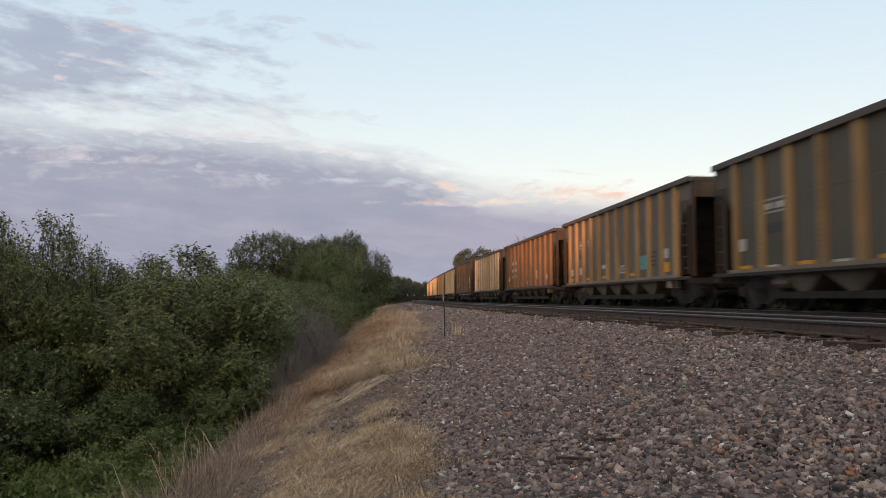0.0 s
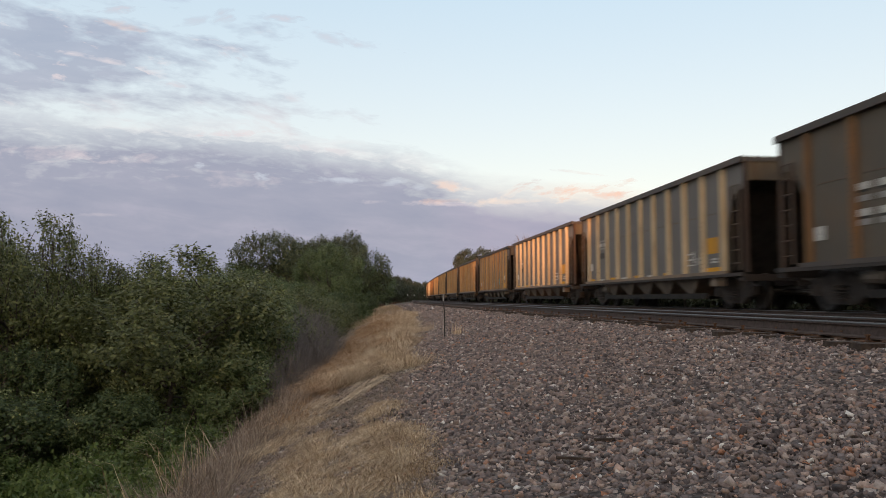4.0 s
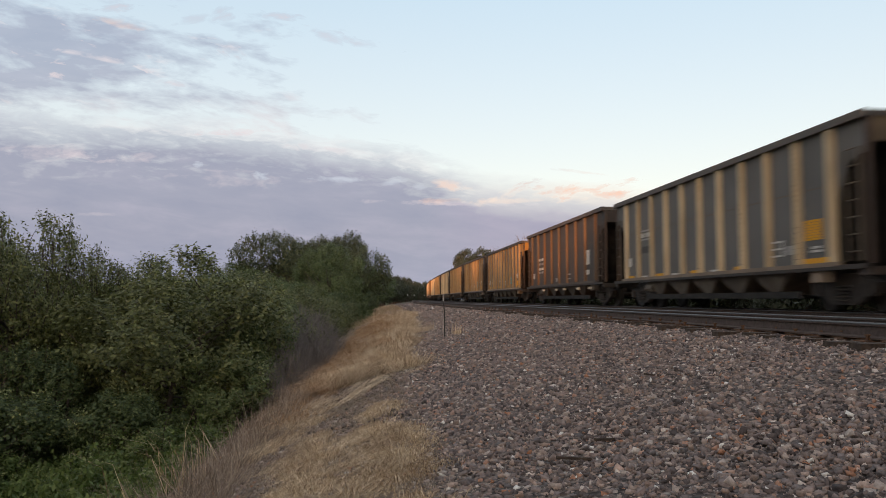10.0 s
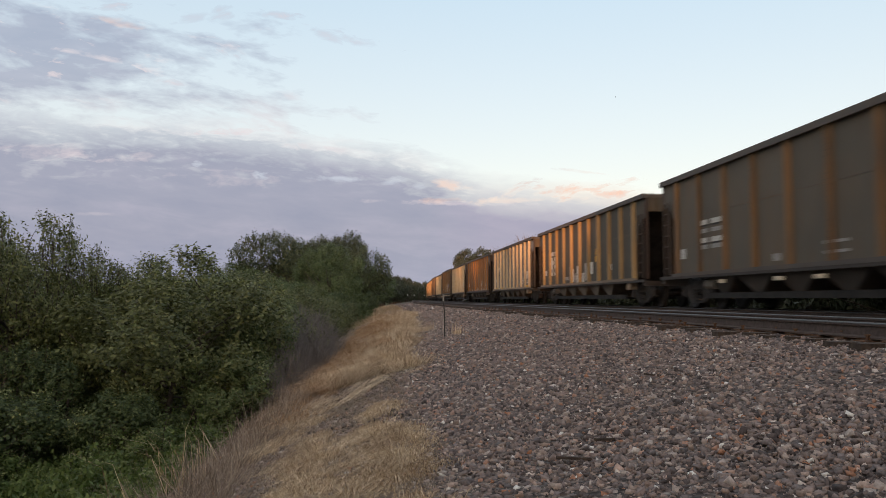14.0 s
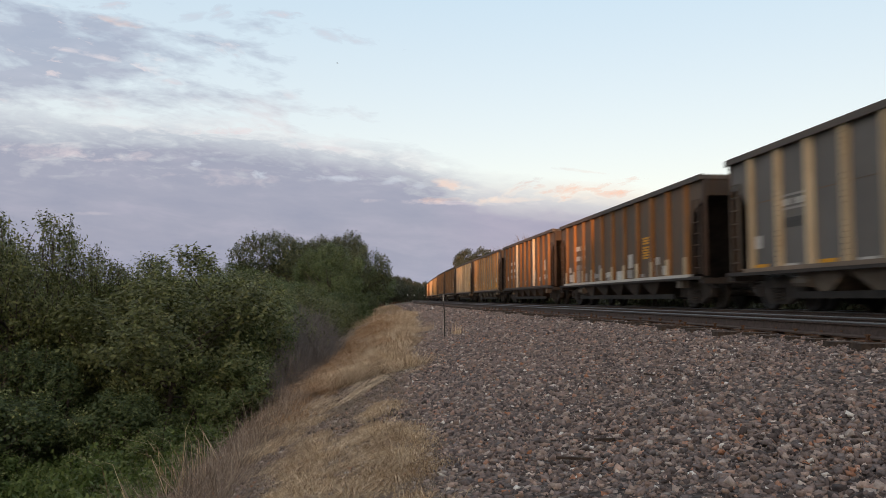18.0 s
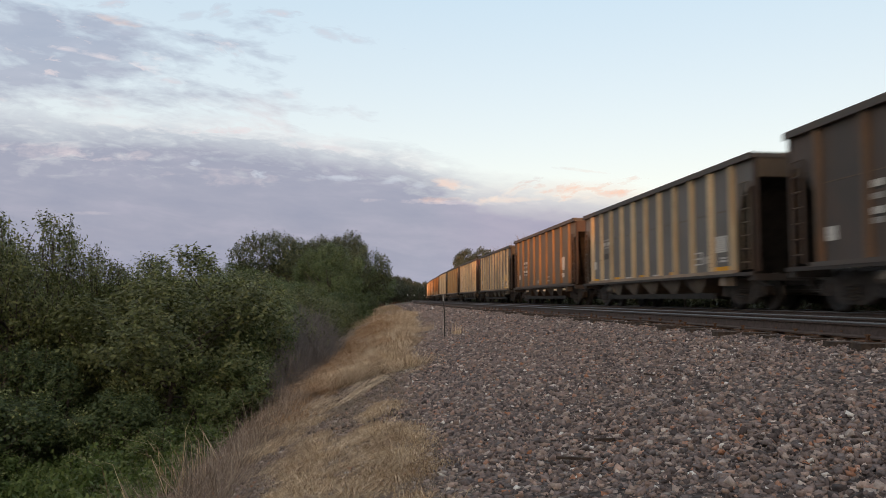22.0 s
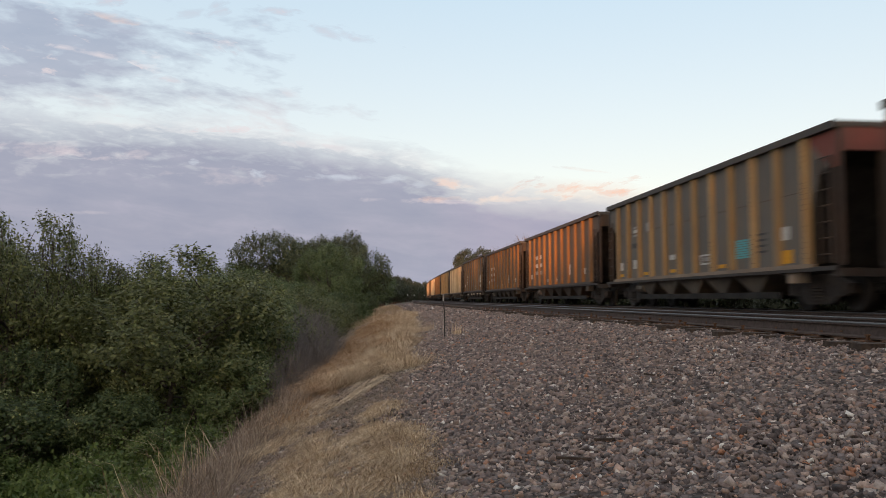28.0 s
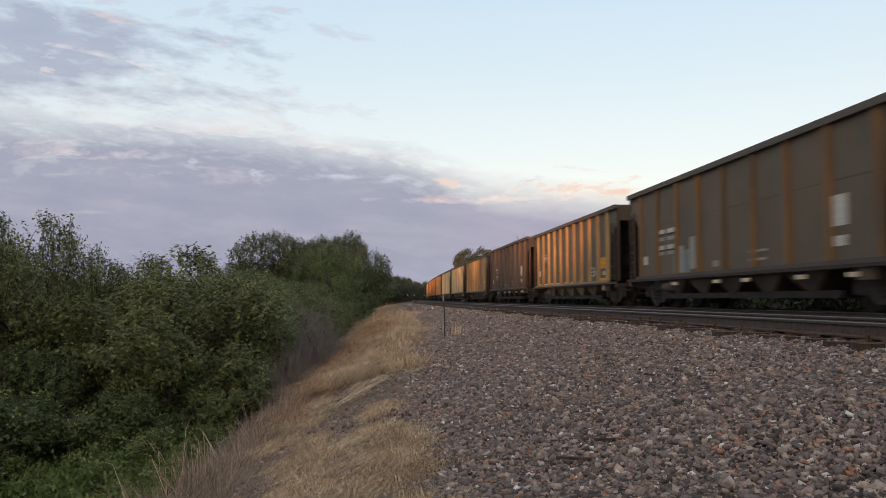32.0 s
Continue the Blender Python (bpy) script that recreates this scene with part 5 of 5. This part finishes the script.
# ---- clouds: one high sheet far behind everything, drifting towards the camera ----
def build_clouds():
    R = 3200.0
    az = np.radians(np.linspace(-60, 60, 61))
    el = np.radians(np.linspace(-1.2, 32, 18))
    v = [(R * math.sin(a) * math.cos(e), R * math.cos(a) * math.cos(e), R * math.sin(e)) for e in el for a in az]
    c = len(az)
    f = [(i * c + j, i * c + j + 1, (i + 1) * c + j + 1, (i + 1) * c + j) for i in range(len(el) - 1) for j in range(c - 1)]
    me = bpy.data.meshes.new("cloud_backdrop")
    me.from_pydata(v, [], f)
    m = bpy.data.materials.new("evening_cloud")
    m.use_nodes = True
    ns, ls = m.node_tree.nodes, m.node_tree.links
    ns.remove(ns["Principled BSDF"])

    def op(kind, a, b=0.0, c=0.0, clamp=False):
        return math_node(ns, ls, kind, a, b, c, clamp)

    tc = ns.new("ShaderNodeTexCoord")
    sep = ns.new("ShaderNodeSeparateXYZ")
    ls.new(tc.outputs["Object"], sep.inputs[0])
    U = op("DIVIDE", sep.outputs["X"], sep.outputs["Y"])
    V = op("DIVIDE", sep.outputs["Z"], sep.outputs["Y"])

    def turned(angle, u0=0.0, v0=0.0):
        """Coordinates along and across a line that rises by angle."""
        du, dv = op("SUBTRACT", U, u0), op("SUBTRACT", V, v0)
        ca, sa = math.cos(angle), math.sin(angle)
        along_it = op("ADD", op("MULTIPLY", du, ca), op("MULTIPLY", dv, sa))
        across = op("SUBTRACT", op("MULTIPLY", dv, ca), op("MULTIPLY", du, sa))
        return along_it, across

    def streaks(scale, stretch, angle=0.0, detail=7.0, rough=0.62, seed=0.0):
        a, b = turned(angle)
        comb = node(ns, "ShaderNodeCombineXYZ", Z=seed)
        ls.new(a, comb.inputs[0])
        ls.new(op("MULTIPLY", b, stretch), comb.inputs[1])
        n = node(ns, "ShaderNodeTexNoise", Scale=scale, Detail=detail, Roughness=rough, Distortion=0.4)
        ls.new(comb.outputs[0], n.inputs["Vector"])
        return n.outputs["Fac"]

    big = streaks(5.5, 3.6, -0.1, 6.0, 0.6, 1.0)
    mid = streaks(13.0, 4.0, -0.12, 6.0, 0.58, 2.0)
    fine = streaks(32.0, 3.0, -0.06, 5.0, 0.57, 3.0)
    # upper edge of the bank along U
    curve = ns.new("ShaderNodeFloatCurve")
    pts = curve.mapping.curves[0].points
    edge = [(-0.585, 0.250), (-0.45, 0.240), (-0.36, 0.236), (-0.22, 0.220), (-0.11, 0.198), (-0.06, 0.190), (-0.02, 0.180), (0.012, 0.167), (0.05, 0.154), (0.11, 0.148), (0.18, 0.143), (0.24, 0.137), (0.3, 0.12), (0.4, 0.08), (0.585, 0.045)]
    while len(pts) < len(edge):
        pts.new(0.5, 0.5)
    for p, (u, e) in zip(pts, edge):
        p.location = ((u + 0.6) / 1.2, e)
    curve.mapping.update()
    ls.new(op("MULTIPLY_ADD", U, 1 / 1.2, 0.5), curve.inputs["Value"])
    depth = op("SUBTRACT", curve.outputs[0], V)
    right = op("MULTIPLY", op("ADD", U, 0.02), 12.0, clamp=True)
    rag = op("ADD", op("ADD", op("MULTIPLY_ADD", big, 0.065, -0.0325), op("MULTIPLY_ADD", mid, 0.055, -0.0275)), op("MULTIPLY_ADD", fine, 0.045, -0.0225))
    d1 = op("ADD", depth, op("MULTIPLY", rag, op("MULTIPLY_ADD", right, -0.68, 1.0)))
    bank = op("MULTIPLY", op("ADD", d1, 0.014), 17.0, clamp=True)
    # gaps of pale sky in the upper part of the bank
    gaps = ramp(ns, ls, op("ADD", op("MULTIPLY", fine, 0.6), op("MULTIPLY", mid, 0.4)), [(0.52, (0, 0, 0)), (0.72, (0.7, 0.7, 0.7))])
    high = op("MULTIPLY", op("SUBTRACT", V, 0.135), 22.0, clamp=True)
    bank = op("SUBTRACT", bank, op("MULTIPLY", op("MULTIPLY", op("MULTIPLY", gaps, high), 0.6), op("SUBTRACT", 1.0, right)), clamp=True)
    # the upper patch of long streaks falling to the right
    a, b = turned(-0.2, -0.56, 0.335)
    rr = op("ADD", op("POWER", op("MULTIPLY", op("ABSOLUTE", a), 2.9), 2.0), op("POWER", op("MULTIPLY", op("ABSOLUTE", b), 7.6), 2.0))
    st = op("ADD", op("MULTIPLY", streaks(5.5, 3.6, -0.22, 5.0, 0.56, 5.0), 0.7), op("MULTIPLY", streaks(14.0, 3.2, -0.2, 5.0, 0.58, 6.0), 0.3))
    up = op("SUBTRACT", op("MULTIPLY_ADD", st, 8.5, -3.2), rr)
    up = op("MULTIPLY", op("ADD", up, op("MULTIPLY_ADD", fine, 1.6, -0.8)), 0.62, clamp=True)
    veil = op("MULTIPLY", op("MULTIPLY", op("ADD", op("ADD", depth, op("MULTIPLY_ADD", mid, 0.05, -0.025)), 0.014), 16.0, clamp=True), right)
    thin = op("MULTIPLY", op("SUBTRACT", veil, bank, clamp=True), 1.0)
    cover = op("MAXIMUM", op("MAXIMUM", bank, op("MULTIPLY", veil, 0.85)), op("MULTIPLY", up, 0.82))
    # body colour
    body = ramp(ns, ls, op("MULTIPLY", V, 3.0), [(0.0, (0.37, 0.388, 0.50)), (0.25, (0.375, 0.382, 0.485)), (0.6, (0.385, 0.40, 0.50)), (1.0, (0.40, 0.44, 0.56))])
    shade = ramp(ns, ls, op("ADD", op("MULTIPLY", big, 0.5), op("MULTIPLY", mid, 0.5)), [(0.36, (0.88, 0.9, 0.93)), (0.52, (0.98, 0.98, 0.98)), (0.66, (1.12, 1.08, 1.06))])
    body = mix(ns, ls, 1.0, body, shade, "MULTIPLY")
    body = mix(ns, ls, op("MULTIPLY", right, 0.7), body, mix(ns, ls, 1.0, body, (1.22, 1.1, 1.1), "MULTIPLY"))
    # pink light on the rims
    rim = ramp(ns, ls, op("MULTIPLY", d1, 22.0), [(0.0, (0.75, 0.75, 0.75)), (0.45, (0, 0, 0))])
    lit = ramp(ns, ls, streaks(6.0, 2.0, 0.0, 3.0, 0.5, 8.0), [(0.44, (0.15, 0.15, 0.15)), (0.58, (1, 1, 1))])
    low = op("MULTIPLY", op("SUBTRACT", 0.28, V), 22.0, clamp=True)
    rim = op("MULTIPLY", op("MULTIPLY", rim, lit), low)
    warm = op("MULTIPLY", op("SUBTRACT", U, 0.0), 8.0, clamp=True)
    body = mix(ns, ls, thin, body, (0.66, 0.58, 0.64))
    col = mix(ns, ls, rim, body, mix(ns, ls, warm, (0.88, 0.74, 0.74), (0.98, 0.66, 0.50)))
    upl = ramp(ns, ls, streaks(15.0, 4.0, -0.2, 5.0, 0.6, 9.0), [(0.60, (0, 0, 0)), (0.68, (0.7, 0.7, 0.7))])
    col = mix(ns, ls, op("MULTIPLY", upl, op("SUBTRACT", 1.0, low)), col, (0.86, 0.70, 0.70))

    def wisp(u0, v0, length, thick, angle, strength, seed, colour, cover, col):
        """One thin lit streak."""
        a, b = turned(angle, u0, v0)
        r2 = op("ADD", op("POWER", op("ABSOLUTE", op("DIVIDE", a, length)), 2.0), op("POWER", op("ABSOLUTE", op("DIVIDE", b, thick)), 2.0))
        n = streaks(26.0, 2.6, angle, 5.0, 0.6, seed)
        w = op("MULTIPLY", op("SUBTRACT", op("MULTIPLY_ADD", n, 8.5, -3.3), op("MULTIPLY", r2, 0.85)), 0.55, clamp=True)
        w = op("MULTIPLY", w, strength)
        return op("MAXIMUM", cover, w), mix(ns, ls, op("MULTIPLY", w, 0.95), col, colour)

    rose, peach, grey, pale = (0.86, 0.74, 0.75), (0.98, 0.66, 0.52), (0.5, 0.55, 0.66), (0.74, 0.80, 0.88)
    for k, (x, y, length, thick, angle, strength, colour) in enumerate([
            (390, 233, 100, 8, -0.03, 1.0, rose), (640, 275, 60, 8, -0.12, 0.6, rose), (490, 24, 50, 6, -0.1, 0.7, rose), (610, 66, 75, 9, -0.22, 0.45, rose),
            (410, 92, 28, 11, -0.5, 0.7, rose), (205, 36, 50, 8, -0.25, 0.5, peach), (385, 22, 22, 12, 0.3, 0.5, rose), (195, 10, 40, 8, 0.0, 0.6, rose),
            (160, 97, 60, 5, -0.2, 0.7, rose), (290, 143, 40, 6, -0.2, 0.6, rose), (245, 184, 38, 4, -0.2, 0.5, grey), (330, 30, 30, 8, 0.2, 0.35, rose),
            (800, 328, 36, 9, -0.1, 0.75, peach), (870, 357, 110, 6, 0.0, 0.6, peach), (770, 361, 90, 4, -0.02, 0.35, rose), (925, 334, 44, 10, 0.25, 0.9, peach), (980, 343, 50, 11, 0.22, 0.95, peach), (1055, 342, 70, 13, 0.13, 1.0, peach),
            (1030, 305, 40, 3, -0.1, 0.3, peach), (780, 360, 110, 4, -0.02, 0.4, rose), (190, 381, 80, 3, 0.0, 0.22, rose), (60, 270, 90, 12, 0.0, 0.4, rose), (190, 279, 80, 9, -0.03, 0.5, rose), (430, 318, 100, 14, -0.05, 0.3, rose), (350, 291, 9, 6, 0.0, 0.8, pale), (470, 313, 20, 6, -0.1, 0.7, pale), (580, 317, 50, 5, -0.05, 0.5, pale), (698, 321, 20, 5, 0.1, 0.4, pale), (744, 331, 14, 5, 0.0, 0.35, pale), (570, 264, 90, 6, -0.1, 0.6, rose)]):
        cover, col = wisp((x - 784) / 1347, (530 - y) / 1347, length / 1347, thick / 1347, angle, strength, 20.0 + k * 1.7, colour, cover, col)
    em = ns.new("ShaderNodeEmission")
    ls.new(col, em.inputs["Color"])
    tr = ns.new("ShaderNodeBsdfTransparent")
    ms = ns.new("ShaderNodeMixShader")
    ls.new(op("MULTIPLY", cover, 0.97), ms.inputs[0])
    ls.new(tr.outputs[0], ms.inputs[1])
    ls.new(em.outputs[0], ms.inputs[2])
    ls.new(ms.outputs[0], ns["Material Output"].inputs["Surface"])
    me.materials.append(m)
    return tagged(new("cloud_backdrop", me), "mauve evening cloud bank with pink-lit edges", "clouds", kind="structure")


clouds = build_clouds()


# ---- a bird crossing the sky ----
def flying_bird():
    root = tagged(new("bird"), "small dark bird flying across the evening sky", "bird")
    part("body", Shape().tube([(0, -0.2, 0), (0, -0.1, 0.01), (0, 0.06, 0.0), (0, 0.15, 0.02), (0, 0.21, 0.02)], [0.012, 0.05, 0.055, 0.03, 0.006], 7).mesh("body"), slope_mat, root)
    part("tail", Shape().prism([(-0.015, -0.18), (0.015, -0.18), (0.045, -0.34), (-0.045, -0.34)], -0.004, 0.004).mesh("tail"), slope_mat, root)
    wings = []
    for side in (-1, 1):
        w = part("wing", Shape().prism([(0, -0.07), (side * 0.2, -0.05), (side * 0.46, -0.1), (side * 0.24, 0.07), (0, 0.08)], -0.006, 0.006).mesh("wing"), slope_mat, root)
        w.location = (side * 0.03, 0.02, 0.02)
        wings.append((w, side))
    return root, wings


bird, bird_wings = flying_bird()


# ---- small signs by the curve, splinters in the ballast ----
def far_sign(x, y):
    root = tagged(new("trackside_sign"), "small white sign plate on a thin post", "sign")
    root.location = (x, y, float(ground_z(x, y)))
    top = 1.75 - root.location.z
    part("post", Shape().tube([(0, 0, -0.2), (0, 0, top)], [0.05, 0.05], 6).mesh("post"), truck_mat, root)
    part("plate", Shape().box(-0.15, -0.1, top - 0.4, 0.15, -0.05, top, 0.03).mesh("plate"), white_mark, root)


for x, y in ((11.0, 228.0), (13.6, 240.0), (17.2, 246.0)):
    far_sign(x, y)


def splinter(x, y, length, turn):
    ob = new("wood_splinter", Shape().prism([(-length / 2, -0.008), (length * 0.1, -0.015), (length / 2, -0.003), (length / 2, 0.005), (0, 0.012), (-length / 2, 0.01)], 0, 0.018).mesh("wood_splinter", tie_mat))
    ob.matrix_basis = pose(x, y, float(ground_z(x, y)) + 0.025, 2, 4, turn)
    tagged(ob, "broken dark brown tie splinter lying on the ballast", "splinter")


for x, y, length, turn in ((1.74, 5.6, 0.2, 25), (1.42, 5.2, 0.3, 4), (3.1, 8.2, 0.2, -20)):
    splinter(x, y, length, turn)


def motions():
    a = pose(0, 0, 0, 0, 0, -5.41)
    b = pose(-8, -95, 0, 0, 0, -5.41)
    walk(clouds, [(0.0, a), (32.0, b)])
    # the bird: seconds, sideways and upward slope of its line of sight, distance
    def in_sky(u, v, d):
        return CAM @ Vector((u * d, v * d, -d))

    rows = []
    seen = [(0.0, 2.2, -0.25, 230), (9.0, 0.50, 0.07, 165), (11.1, 0.381, 0.140, 150), (12.5, 0.318, 0.173, 142), (13.0, 0.292, 0.185, 138), (14.5, 0.189, 0.206, 128), (17.0, -0.033, 0.237, 112),
            (19.0, -0.259, 0.253, 100), (20.5, -0.501, 0.282, 90), (22.0, -0.85, 0.32, 84), (32.0, -4.0, 0.6, 80)]
    for k, (t, u, v, d) in enumerate(seen):
        rows.append((t, pose(*in_sky(u, v, d * 1.7), 0, 0, 75)))
    walk(bird, rows)
    for wing, side in bird_wings:
        beats = [(0.0, pose(*wing.location, 0, 0, 0))]
        for k in range(55):
            beats.append((10.0 + k * 0.2, pose(*wing.location, 0, side * (32 if k % 2 else -24), 0)))
        walk(wing, beats + [(32.0, pose(*wing.location, 0, 0, 0))])
    for car, front, length in train:
        rows = [(t, car_pose(front, length, t)) for t in np.arange(0, 32.01, 0.8).tolist()]
        walk(car, rows)


motions()
